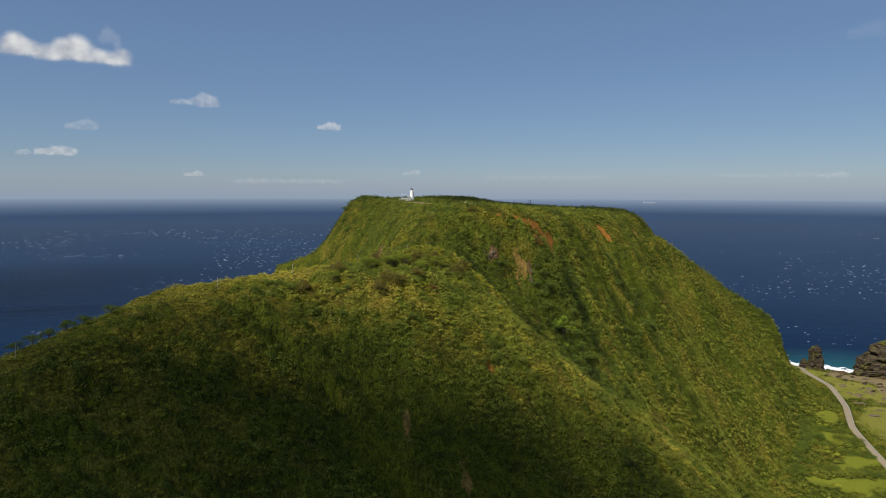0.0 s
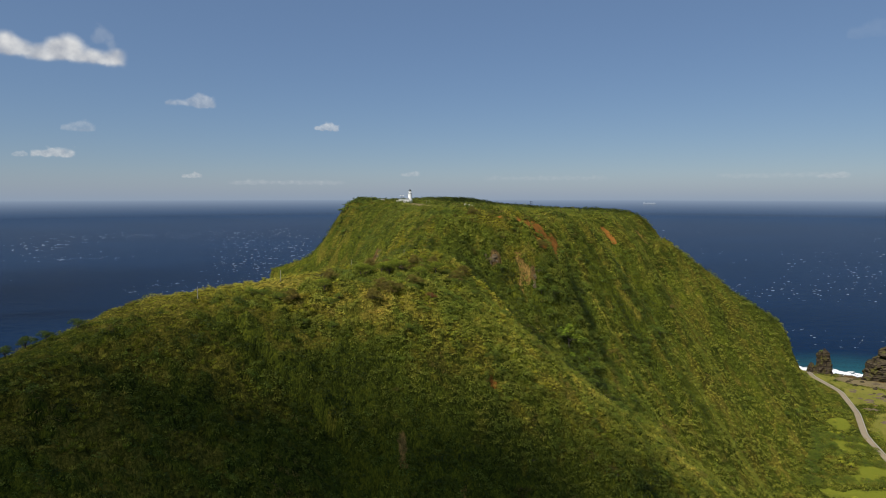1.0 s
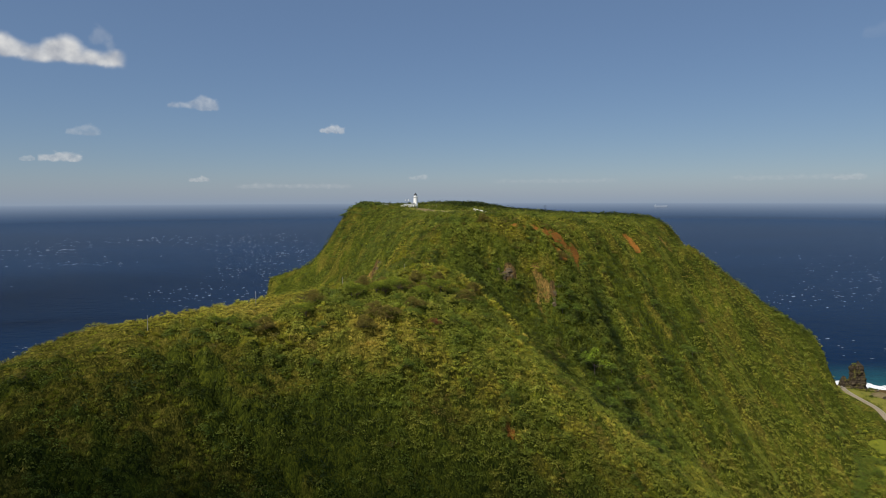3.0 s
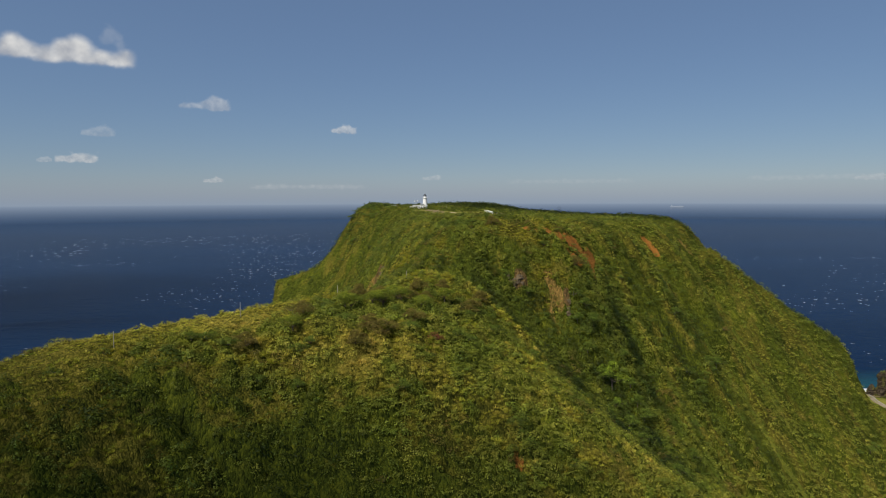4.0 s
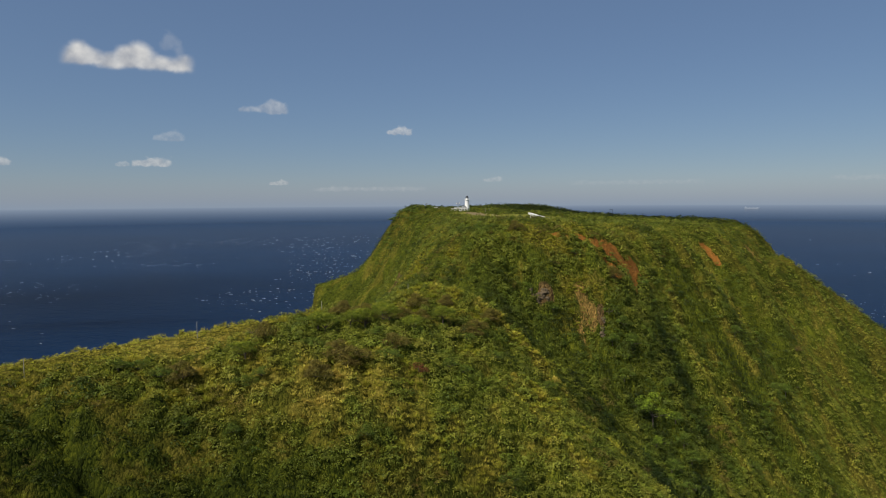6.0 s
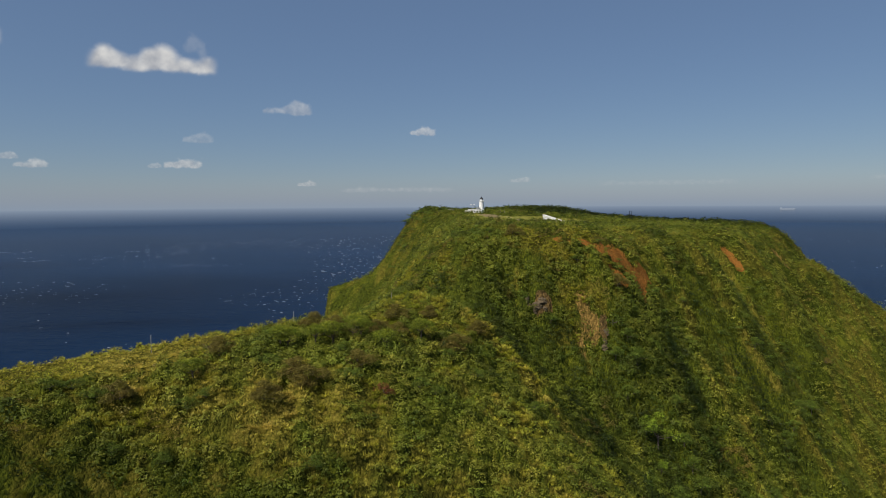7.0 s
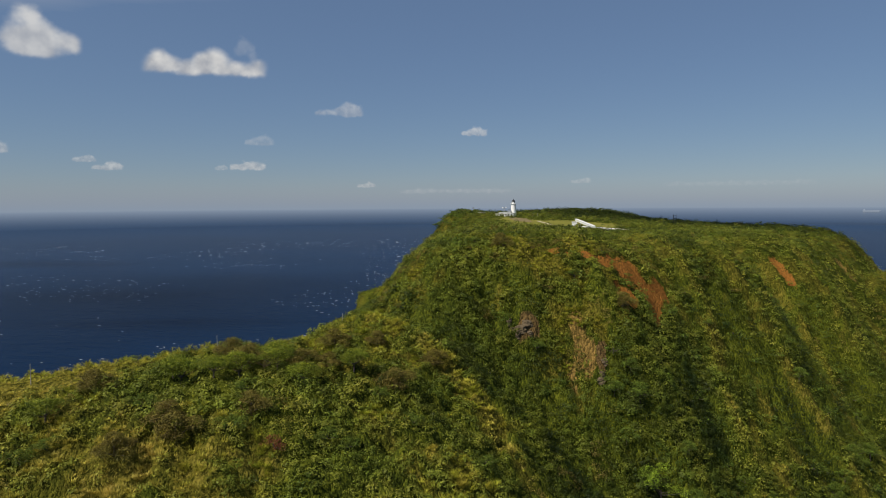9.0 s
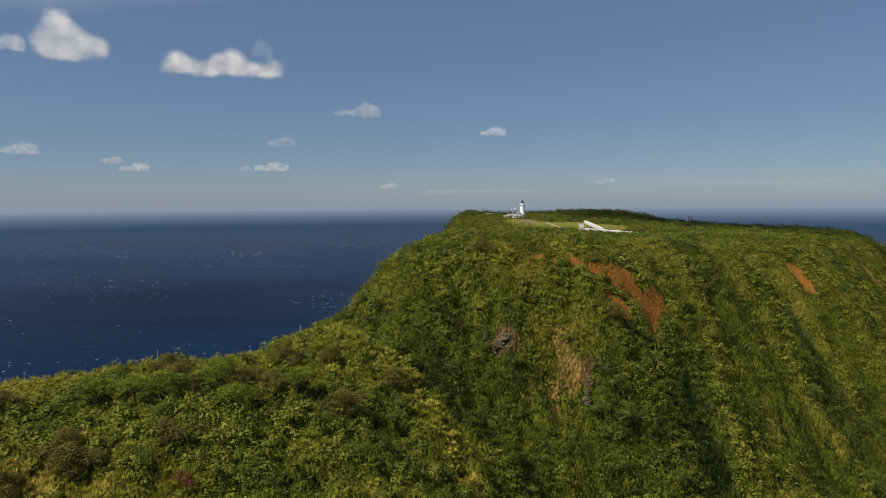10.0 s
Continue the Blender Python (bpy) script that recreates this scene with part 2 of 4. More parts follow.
def box(x0, y0, z0, x1, y1, z1, bevel=0.0, bm=None):
    bm = bm or bmesh.new()
    made = bmesh.ops.create_cube(bm, size=1.0, matrix=Matrix.LocRotScale(((x0 + x1) / 2, (y0 + y1) / 2, (z0 + z1) / 2), None, (x1 - x0, y1 - y0, z1 - z0)))
    if bevel:
        edges = list({e for v in made["verts"] for e in v.link_edges})
        bmesh.ops.bevel(bm, geom=edges, offset=bevel, segments=1, affect="EDGES")
    return bm


def turned(profile, sides=24, bm=None):
    """A solid turned round the z axis from (radius, height) pairs."""
    bm = bm or bmesh.new()
    rings = []
    for r, z in profile:
        rings.append([bm.verts.new((r * math.cos(2 * math.pi * k / sides), r * math.sin(2 * math.pi * k / sides), z)) for k in range(sides)])
    for a, b in zip(rings, rings[1:]):
        for k in range(sides):
            bm.faces.new((a[k], a[(k + 1) % sides], b[(k + 1) % sides], b[k]))
    bm.faces.new(rings[0][::-1])
    bm.faces.new(rings[-1])
    return bm


def rod(a, b, r0, r1=None, sides=6, bm=None):
    """A tapered round bar from a to b."""
    bm = bm or bmesh.new()
    a, b = Vector(a), Vector(b)
    q = (b - a).to_track_quat("Z", "Y").to_matrix().to_4x4()
    bmesh.ops.create_cone(bm, cap_ends=True, segments=sides, radius1=r0, radius2=r0 if r1 is None else r1, depth=(b - a).length,
                          matrix=Matrix.Translation((a + b) / 2) @ q)
    return bm


# ---- shape of the land ----
def lattice(ix, iy, seed):
    h = (ix.astype(np.int64) * 374761393 + iy.astype(np.int64) * 668265263 + seed * 974711) & 0x7FFFFFFF
    h = ((h ^ (h >> 13)) * 1274126177) & 0x7FFFFFFF
    return ((h ^ (h >> 16)) & 0xFFFF) / 65535.0


def value_noise(x, y, seed=0):
    """Smooth noise from 0 to 1 on arrays."""
    x, y = np.asarray(x, float), np.asarray(y, float)
    ix, iy = np.floor(x), np.floor(y)
    u, v = x - ix, y - iy
    u, v = u * u * (3 - 2 * u), v * v * (3 - 2 * v)
    a, b = lattice(ix, iy, seed), lattice(ix + 1, iy, seed)
    c, d = lattice(ix, iy + 1, seed), lattice(ix + 1, iy + 1, seed)
    return (a * (1 - u) + b * u) * (1 - v) + (c * (1 - u) + d * u) * v


def fractal(x, y, seed=0, octaves=3):
    total, amp, norm = 0.0, 1.0, 0.0
    for k in range(octaves):
        total = total + amp * value_noise(x * 2 ** k + 17.3 * k, y * 2 ** k - 9.1 * k, seed + k)
        norm += amp
        amp *= 0.5
    return total / norm


def nearest_on(line, x, y):
    """Distance to a line of (x, y, z) corners, its side (left is plus), height there and length along."""
    best = np.full(np.shape(x), 1e9)
    side, high, along = np.zeros_like(best), np.zeros_like(best), np.zeros_like(best)
    run = 0.0
    for (ax, ay, az), (bx, by, bz) in zip(line, line[1:]):
        dx, dy = bx - ax, by - ay
        size = math.hypot(dx, dy)
        s = np.clip(((x - ax) * dx + (y - ay) * dy) / size ** 2, 0, 1)
        d = np.hypot(x - ax - s * dx, y - ay - s * dy)
        near = d < best
        best = np.where(near, d, best)
        side = np.where(near, np.sign(dx * (y - ay) - dy * (x - ax)), side)
        high = np.where(near, az + s * (bz - az), high)
        along = np.where(near, run + s * size, along)
        run += size
    return best, side, high, along


def blend_max(a, b, k):
    h = np.clip(0.5 + 0.5 * (a - b) / k, 0, 1)
    return b * (1 - h) + a * h + k * h * (1 - h)


# corners of the rim of the table land, and the crests that leave it
RIM = [(-2, 389), (0, 398), (48, 416), (70, 456), (105, 498), (100, 571), (148, 581), (171, 645), (222, 734), (144, 873),
    (40, 959), (-60, 900), (-113, 812), (-55, 702), (-35, 581), (-26, 474)]
CREST = [(-250, -400, 190), (-215, -150, 180), (-185, 60, 176), (-129, 174, 192), (-104, 260, 208), (-78, 288, 211),
    (-38, 316, 215), (-16, 332, 208), (-12, 380, 217)]
SPUR = [(-14, 350, 206), (-4, 352, 205), (8, 349, 199.5), (20, 343.5, 191.5), (34, 336, 178.5), (52, 326, 158), (75, 315, 137), (115, 286, 102), (170, 248, 56), (232, 212, 20)]
WEST = [(-112, 800, 214), (-158, 800, 166), (-212, 799, 146), (-223, 796, 84)]
EAST = [(119, 604, 184), (234, 683, 193), (319, 717, 136), (384, 736, 96), (395, 731, 49)]


SLOPES = [1.542, 0.93, 44, 0.88, 0.619, 0.058, 1.102, 0.88]


def table_height(x, y):
    front = 3.6 * np.exp(-((x - 8) ** 2 + (y - 420) ** 2) / 60 ** 2)
    knoll = 4.0 * np.exp(-((x + 62) ** 2 + (y - 770) ** 2) / 62 ** 2)
    knoll = knoll + 6.0 * np.exp(-((x + 104) / 22) ** 2 - ((y - 792) / 34) ** 2)
    dip = 5.0 * np.exp(-((x - 38) ** 2 + (y - 622) ** 2) / 50 ** 2)
    back = 7.0 * np.exp(-((x - 10) ** 2 + (y - 900) ** 2) / 95 ** 2)
    back = back - 6.5 * np.exp(-((x - 105) / 55) ** 2 - ((y - 880) / 50) ** 2) + 2.8 * np.exp(-((x - 190) / 34) ** 2 - ((y - 735) / 45) ** 2)
    return 228.0 + front + knoll + back - dip - SLOPES[5] * np.maximum(0, x - 40)


def inside_rim(x, y):
    inside = np.zeros(np.shape(x), bool)
    for (ax, ay), (bx, by) in zip(RIM, RIM[1:] + RIM[:1]):
        cross = (ay > y) != (by > y)
        if ay != by:
            inside ^= cross & (x < (bx - ax) * (y - ay) / (by - ay) + ax)
    return inside


# grassy ribs that run down the flank, and gullies between them
RIBS = [[(70, 474, 0), (81, 460, 0), (88, 450, 0), (93, 433, 0), (98, 415, 0), (112, 392, 0)], [(92, 498, 0), (102, 477, 0), (112, 472, 0), (121, 465, 0), (130, 458, 0), (139, 450, 0), (168, 424, 0)],
        [(126, 576, 0), (138, 557, 0), (146, 544, 0), (156, 535, 0), (163, 525, 0), (196, 490, 0)], [(200, 684, 0), (207, 655, 0), (213, 630, 0), (226, 590, 0)],
        [(150, 572, 0), (170, 556, 0), (186, 540, 0), (214, 505, 0)]]
GULLIES = [[(74, 434, 0), (80, 428, 0), (86, 414, 0), (98, 392, 0)], [(84, 470, 0), (91, 460, 0), (100, 456, 0), (110, 452, 0), (121, 445, 0), (150, 420, 0)],
           [(112, 530, 0), (121, 508, 0), (128, 496, 0), (136, 484, 0), (146, 470, 0), (176, 440, 0)], [(150, 556, 0), (161, 543, 0), (170, 530, 0), (200, 496, 0)], [(54, 394, 0), (60, 384, 0), (70, 375, 0), (84, 360, 0), (98, 345, 0)],
           [(-52, 560, 0), (-70, 545, 0), (-96, 520, 0)], [(-62, 640, 0), (-84, 630, 0), (-110, 615, 0)], [(-74, 715, 0), (-96, 704, 0), (-130, 690, 0)], [(-40, 500, 0), (-58, 488, 0), (-84, 470, 0)]]


def rib_lines(x, y):
    """How near a place is to the crest of a rib and to the bed of a gully: 1 on it, 0 away from it."""
    crest, bed = np.zeros(np.shape(x)), np.zeros(np.shape(x))
    for lines, reach, into in ((RIBS, 4.2, crest), (GULLIES, 8.0, bed)):
        for line in lines:
            d, _, _, s = nearest_on(line, x, y)
            np.maximum(into, np.exp(-(d / reach) ** 2) * np.clip((s - 4) / 22, 0, 1), out=into)
    return crest, bed


ROAD_LINE = [(500, 872, 6), (474, 812, 9), (468, 745, 10), (440, 672, 10.5), (404, 605, 11), (376, 515, 11.5), (345, 420, 12)]


def land(x, y, rough=True):
    """Height of the bare land at x, y."""
    x, y = np.asarray(x, float), np.asarray(y, float)
    wx = x + 7 * (fractal(x / 55, y / 55, 11) - 0.5) * rough
    wy = y + 7 * (fractal(x / 55, y / 55, 12) - 0.5) * rough
    ring = [(a, b, 0) for a, b in RIM + RIM[:1]]
    d, _, _, s = nearest_on(ring, wx, wy)
    ins = inside_rim(wx, wy)
    out = np.where(ins, 0, d)
    head = table_height(x, y) - (np.sqrt(out ** 2 + 13 ** 2) - 13) * SLOPES[0] - np.where(ins, np.maximum(0, 12 - d) ** 2 * 0.02, 2.9 + np.minimum(out, 30) * 0.0)
    if rough:
        s = s + 17 * (fractal(x / 45, y / 45, 19) - 0.5)
        deep = np.clip(out / 45, 0, 1)
        rib = np.abs(2 * fractal(s / 26 + 0.004 * out, out / 190, 21, 2) - 1)
        rib2 = np.abs(2 * value_noise(s / 9, out / 90, 24) - 1)
        head = head - deep * (11.5 * (1 - rib) ** 2 + np.where(x < -24, 12.0, 6.0) * (1 - rib2) ** 2 - np.where(x < -24, 8.0, 5.6)) * (1 - 0.55 * np.clip((out - 50) / 70, 0, 1))
        crest, bed = rib_lines(x + 6 * (fractal(x / 14, y / 14, 36) - 0.5), y + 6 * (fractal(x / 14, y / 14, 37) - 0.5))
        head = head + 5.0 * crest - 3.5 * bed
    d, side, high, s = nearest_on(CREST, wx, wy)
    east = side < 0
    soft = np.where(east, 18 + (SLOPES[2] - 18) * np.clip((332 - wy) / 40, 0, 1), 8)
    crest = high - (np.sqrt(d ** 2 + soft ** 2) - soft) * np.where(east, SLOPES[1], SLOPES[7])
    crest = -blend_max(-crest, -(204.8 + 5.2 * np.clip((wy - 312) / 42, 0, 1)) + 0 * crest, 12)
    d2, side, high, s2 = nearest_on(SPUR, wx, wy)
    spur = high - (np.sqrt(d2 ** 2 + 12 ** 2) - 12) * np.where(side > 0, SLOPES[3], SLOPES[4])
    d3, side, high, s3 = nearest_on(EAST, wx, wy)
    east_r = high - (np.sqrt(d3 ** 2 + 9 ** 2) - 9) * SLOPES[6]
    d4, _, high, _ = nearest_on(WEST, wx, wy)
    west = high - (np.sqrt(d4 ** 2 + 7 ** 2) - 7) * 1.1
    if rough:
        rib = np.abs(2 * fractal(s3 / 24, d3 / 160, 27, 2) - 1)
        east_r = east_r - np.clip(d3 / 30, 0, 1) * (6 * (1 - rib) ** 2 - 2.5)
        rib = np.abs(2 * fractal(s / 30, d / 150, 29, 2) - 1)
        crest = crest - np.clip(d / 50, 0, 1) * (5 * (1 - rib) ** 2 - 2)
    h = blend_max(blend_max(blend_max(head, west, 9), crest, 9), blend_max(spur, east_r, 4), 9)
    shore = 872 - 0.62 * (x - 500)
    plain = np.minimum(np.minimum(11, 0.16 * (shore - y) - 1), 10 + 0.3 * (x - 40))
    plain = np.minimum(plain, 11 - 0.25 * np.maximum(0, x - 640))
    h = blend_max(h, plain, 12)
    d5, _, high, _ = nearest_on(ROAD_LINE, x, y)
    h = np.where(d5 < 45, np.minimum(h, high + np.maximum(0, d5 - 5) * 1.6), h)
    return np.maximum(h, -12)


# ---- bare places: x, y, half length, half width, degrees of the long axis ----
RED_PATCHES = [(36, 410, 4, 1.4, -5), (46, 412, 5.5, 3.0, 25), (52, 415, 6, 3.6, 38), (58, 421, 7, 4.6, 45), (64, 425, 8, 6.5, 30), (68, 424, 8, 6.5, -30), (61, 412, 6, 3.2, 20),
               (73, 430, 6, 4, 60), (71, 418, 6, 2.6, -70), (140, 566, 5.5, 3, -48), (147, 560, 6.5, 3.2, -42), (20, 262, 3, 1.2, 100)]
RED_WIDE = [(64, 420, 14, 9, 20), (46, 411, 12, 4, 20), (144, 562, 11, 4.5, -45)]
TAN_WIDE = [(47, 388, 13, 6, 100), (201, 657, 14, 6, -45), (-46, 450, 13, 6, 140), (62, 410, 8, 5, 60)]
TAN_PATCHES = [(-13, 221, 9, 2.4, 100), (9, 212, 9, 3.0, 100), (47, 390, 7, 3.6, 100), (50, 387, 6, 3, 80), (45, 381, 5, 2.4, 100), (201, 657, 10, 4, -45), (-46, 448, 10, 4, 140), (123, 369, 5, 3, 110),
               (-60, 500, 10, 3, 60)]
ROCK_PATCHES = [(30, 382, 5, 3, 20), (54, 389, 4, 2, 90), (460, 880, 60, 14, -25), (560, 800, 60, 26, -50), (-46, 452, 4, 2, 60), (396, 748, 12, 8, 60)]
LAWN_PATCHES = [(48, 606, 26, 8, -39), (5, 690, 52, 60, 100), (492, 720, 66, 30, 80), (450, 600, 80, 36, 66), (478, 800, 30, 16, 60), (520, 640, 70, 36, 80)]
FIELD_PATCHES = [(372, 585, 36, 17, 68), (362, 530, 26, 15, 20), (330, 484, 44, 15, 0), (400, 636, 24, 11, 60), (336, 512, 22, 8, 10)]
SAND_PATCHES = [(-26, 718, 26, 8, 112), (548, 750, 90, 44, 108), (520, 835, 50, 16, -30), (512, 690, 34, 9, 80), (478, 640, 24, 4, 70), (520, 730, 26, 6, 60)]


def spread(patches, x, y, seed, soft=0.5):
    """How much of a patch lies at x, y: 1 in the middle, 0 outside a ragged edge."""
    best = np.zeros(np.shape(x))
    for px, py, a, b, turn in patches:
        c, s = math.cos(radians(turn)), math.sin(radians(turn))
        u, v = ((x - px) * c + (y - py) * s) / a, (-(x - px) * s + (y - py) * c) / b
        size = max(3.0, min(a, b))
        r = np.hypot(u, v) + 1.25 * (fractal(x / size, y / size, seed) - 0.5)
        best = np.maximum(best, np.clip((1.1 - r) / soft, 0, 1))
    return best


def steps(*runs):
    """Lines of a grid: (from, to, spacing) one after the other."""
    return np.concatenate([np.arange(a, b, d) for a, b, d in runs])


WORN = [[(-7, 303, 0), (3, 310, 0), (13, 307, 0), (20, 304, 0), (28, 298, 0), (44, 284, 0)], [(2, 363, 0), (-5, 340, 0), (-2, 322, 0)]]


def domes(x, y, cell, seed):
    """Round clumps strewn on the plan: distance from the nearest one's middle, in cells, and its own number 0 to 1."""
    u, v = x / cell, y / cell
    iu, iv = np.floor(u), np.floor(v)
    best, each = np.full(np.shape(x), 9.0), np.zeros(np.shape(x))
    for a in (-1, 0, 1):
        for b in (-1, 0, 1):
            cu, cv = iu + a, iv + b
            d = np.hypot(u - cu - 0.1 - 0.8 * lattice(cu, cv, seed), v - cv - 0.1 - 0.8 * lattice(cu, cv, seed + 1))
            near = d < best
            best, each = np.where(near, d, best), np.where(near, lattice(cu, cv, seed + 2), each)
    return np.minimum(best, 1.0), each


def cover_kind(x, y, hollow):
    """Low: silver grass, high: shrubs; and a tint from dull to yellow."""
    streak = 3.6 * fractal(x / 9, y / 9, 58, 2) * np.exp(-(nearest_on(SPUR, x, y)[0] / 3.4) ** 2) * (x > -12) + 0.35 * np.exp(-(nearest_on(CREST, x, y)[0] / 15) ** 2) * (y < 295)
    for sx, sy, sr in ((26, 398, 7), (40, 395, 6), (33, 402, 5), (18, 405, 6)):
        streak = streak + 0.8 * np.exp(-((x - sx) ** 2 + (y - sy) ** 2) / sr ** 2)
    streak = streak + 1.1 * np.exp(-(nearest_on(CREST, x, y)[0] / 17) ** 2) * np.clip((-48 - x) / 14, 0, 1) * np.clip((y - 215) / 25, 0, 1)
    strip = np.exp(-(nearest_on(CREST, x, y)[0] / 20) ** 2) * np.clip((-30 - x) / 20, 0, 1)
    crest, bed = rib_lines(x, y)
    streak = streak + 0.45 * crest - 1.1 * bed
    for line in WORN:
        streak = streak + 0.9 * np.exp(-(nearest_on(line, x, y)[0] / 2.6) ** 2)
    _, each = domes(x, y, 4.3, 31)
    east = np.clip((x - 70) / 40, 0, 1) * np.clip((470 - y) / 40, 0, 1)
    kind = 0.06 * east + 0.34 * (each - 0.5) + 0.5 + 0.6 * (fractal(x / 30, y / 30, 51, 3) - 0.5) + 0.7 * (fractal(x / 7.5, y / 7.5, 52, 3) - 0.5) + 0.05 * np.clip(hollow, -3, 3) - 0.2 * streak + 0.03 + 0.105 * np.clip((y - 335 + 0.6 * np.maximum(0, x)) / 40, 0, 1)
    # relief put into the tint: yellower ribs and crests, darker hollows and gully scrub
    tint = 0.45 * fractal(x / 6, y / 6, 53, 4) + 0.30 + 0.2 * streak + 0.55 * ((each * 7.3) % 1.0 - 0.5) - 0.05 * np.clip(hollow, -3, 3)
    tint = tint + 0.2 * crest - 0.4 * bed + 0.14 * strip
    out, _, _, along = nearest_on([(a, b, 0) for a, b in RIM + RIM[:1]], x, y)
    run = np.clip((out - 4) / 12, 0, 1) * ~inside_rim(x, y)
    bands = fractal((along + 14 * (fractal(x / 40, y / 40, 62) - 0.5)) / 11, out / 60, 61, 3) - 0.5
    patches = fractal(x / 13, y / 13, 63, 3) - 0.5
    tint = tint + 1.0 * run * bands + 0.6 * patches
    near = np.clip((345 - y) / 25, 0, 1) * np.clip((x + 62) / 16, 0, 1)
    kind = kind - 0.45 * run * bands - 0.35 * patches + 0.15 * near
    tint = tint + 0.4 * (domes(x, y, 11.0, 38)[1] - 0.5) * np.clip((x - 40) / 40, 0, 1)
    tint = tint - 0.5 * np.exp(-((x + 100) / 36) ** 2 - ((y - 785) / 36) ** 2) - 0.3 * np.clip((y - 770) / 25, 0, 1) * (x < 230)
    # shade on the spur's north side put into the cover: darker tint, more shrubs
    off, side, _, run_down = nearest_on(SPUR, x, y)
    spur_shade = np.clip((off - 4) / 4, 0, 1) * np.clip((34 - off) / 14, 0, 1) * (side > 0) * np.clip(run_down / 25, 0, 1)
    kind, tint = kind + 0.14 * spur_shade, tint - 0.28 * spur_shade
    woods = np.clip((y + 0.5 * np.maximum(x, 0) - 735) / 25, 0, 1) * np.clip((x + 8) / 20, 0, 1) * inside_rim(x, y)
    return kind + 0.25 * woods, tint - 0.25 * woods


def canopy(x, y):
    """Lumps of the low growth over the bare land."""
    d, each = domes(x, y, 4.3, 31)
    fine, _ = domes(x, y, 2.3, 33)
    low = 1 - 0.75 * np.exp(-((x - 45) ** 2 + (y - 592) ** 2) / 45 ** 2)
    ridge = np.exp(-(nearest_on(CREST, x, y)[0] / 13) ** 2) * np.clip((-35 - x) / 20, 0, 1)
    low = low * (1 - 0.7 * ridge)
    wide, own = domes(x, y, 11.0, 38)
    big = 2.6 * (0.3 + own) * (0.45 - wide) * np.clip((x - 55) / 30, 0, 1) * np.clip((640 - y) / 60, 0, 1)
    return big - 1.0 * ridge + low * (1.1 + 2.3 * each) * (1 - (d / 0.62) ** 2) + 1.5 * (0.5 - fine) - 0.55


# ---- the land ----
def build_land():
    gx = steps((-380, -120, 6), (-120, 130, 1.6), (130, 330, 2.0), (330, 620, 3.0), (620, 760, 8))
    gy = steps((-500, 100, 8), (100, 150, 2.2), (150, 460, 1.6), (460, 640, 2.0), (640, 900, 3.0), (900, 1060, 6))
    x, y = np.meshgrid(gx, gy)
    z = land(x, y)
    lawn, field = spread(LAWN_PATCHES, x, y, 41), spread(FIELD_PATCHES, x, y, 46)
    red = np.maximum(spread(RED_PATCHES, x, y, 42, 0.75), spread(RED_WIDE, x, y, 47, 1.8))
    tan = np.maximum(spread(TAN_PATCHES, x, y, 43, 1.0), spread(TAN_WIDE, x, y, 48, 1.5))
    rock, sand = spread(ROCK_PATCHES, x, y, 44), spread(SAND_PATCHES, x, y, 45)
    cover = np.clip(1 - np.maximum.reduce([lawn, field, red, tan, sand]), 0, 1)
    cover = cover * np.clip((nearest_on(ROAD_LINE, x, y)[0] - 5) / 5, 0, 1)
    z = z + cover * canopy(x, y) - 0.9 * red
    z = z + rock * 3.0 * (fractal(x / 5, y / 5, 35) - 0.45) * np.clip((z + 6) / 8, 0, 1)
    hollow = (land(x + 7, y) + land(x - 7, y) + land(x, y + 7) + land(x, y - 7)) / 4 - land(x, y)
    kind, _ = cover_kind(x, y, hollow)
    nx, ny = len(gx), len(gy)
    i = np.arange(nx * ny).reshape(ny, nx)
    faces = np.stack([i[:-1, :-1], i[:-1, 1:], i[1:, 1:], i[1:, :-1]], -1).reshape(-1, 4)
    verts = np.stack([x, y, z], -1).reshape(-1, 3)
    me = mesh_of("ground", verts, faces, GROUND, {"lawn": lawn.ravel(), "field": field.ravel(), "red": red.ravel(), "tan": tan.ravel(), "rock": rock.ravel(), "sand": sand.ravel(), "bushy": np.clip((kind - 0.42) / 0.14, 0, 1).ravel()}, True)
    tagged(new("ground", me), "steep green headland with grassy ribs and red bare earth", "ground", kind="structure")


build_land()


# ---- the sea: one sheet round the land, lifting a little far out to meet the horizon of the round earth ----
def sea_height(r):
    return 196.0 * np.clip((r - 1500) / 3420, 0, 1) ** 1.8


def build_sea():
    rings = np.concatenate([np.linspace(0, 1500, 46), np.linspace(1560, 4920, 60)])
    turns = np.linspace(0, 2 * math.pi, 181)[:-1]
    r, a = np.meshgrid(rings, turns, indexing="ij")
    x, y = r * np.sin(a) + 30, r * np.cos(a) + 100
    z = sea_height(r)
    k = np.arange(len(rings) * 180).reshape(len(rings), 180)
    faces = np.stack([k[:-1], k[1:], np.roll(k[1:], -1, 1), np.roll(k[:-1], -1, 1)], -1).reshape(-1, 4)
    near = np.clip(1 - (np.hypot((x - 560) / 160, (y - 850) / 130)), 0, 1)
    me = mesh_of("sea", np.stack([x, y, z], -1).reshape(-1, 3), faces, SEA, {"shallow": near.ravel(), "rim": np.clip((r - 3200) / 1700, 0, 1).ravel() ** 2.5, "far": np.clip((r - 1100) / 2600, 0, 1).ravel() ** 0.7}, True)
    tagged(new("sea", me), "deep blue windblown open sea reaching the horizon", "sea", kind="structure")


build_sea()


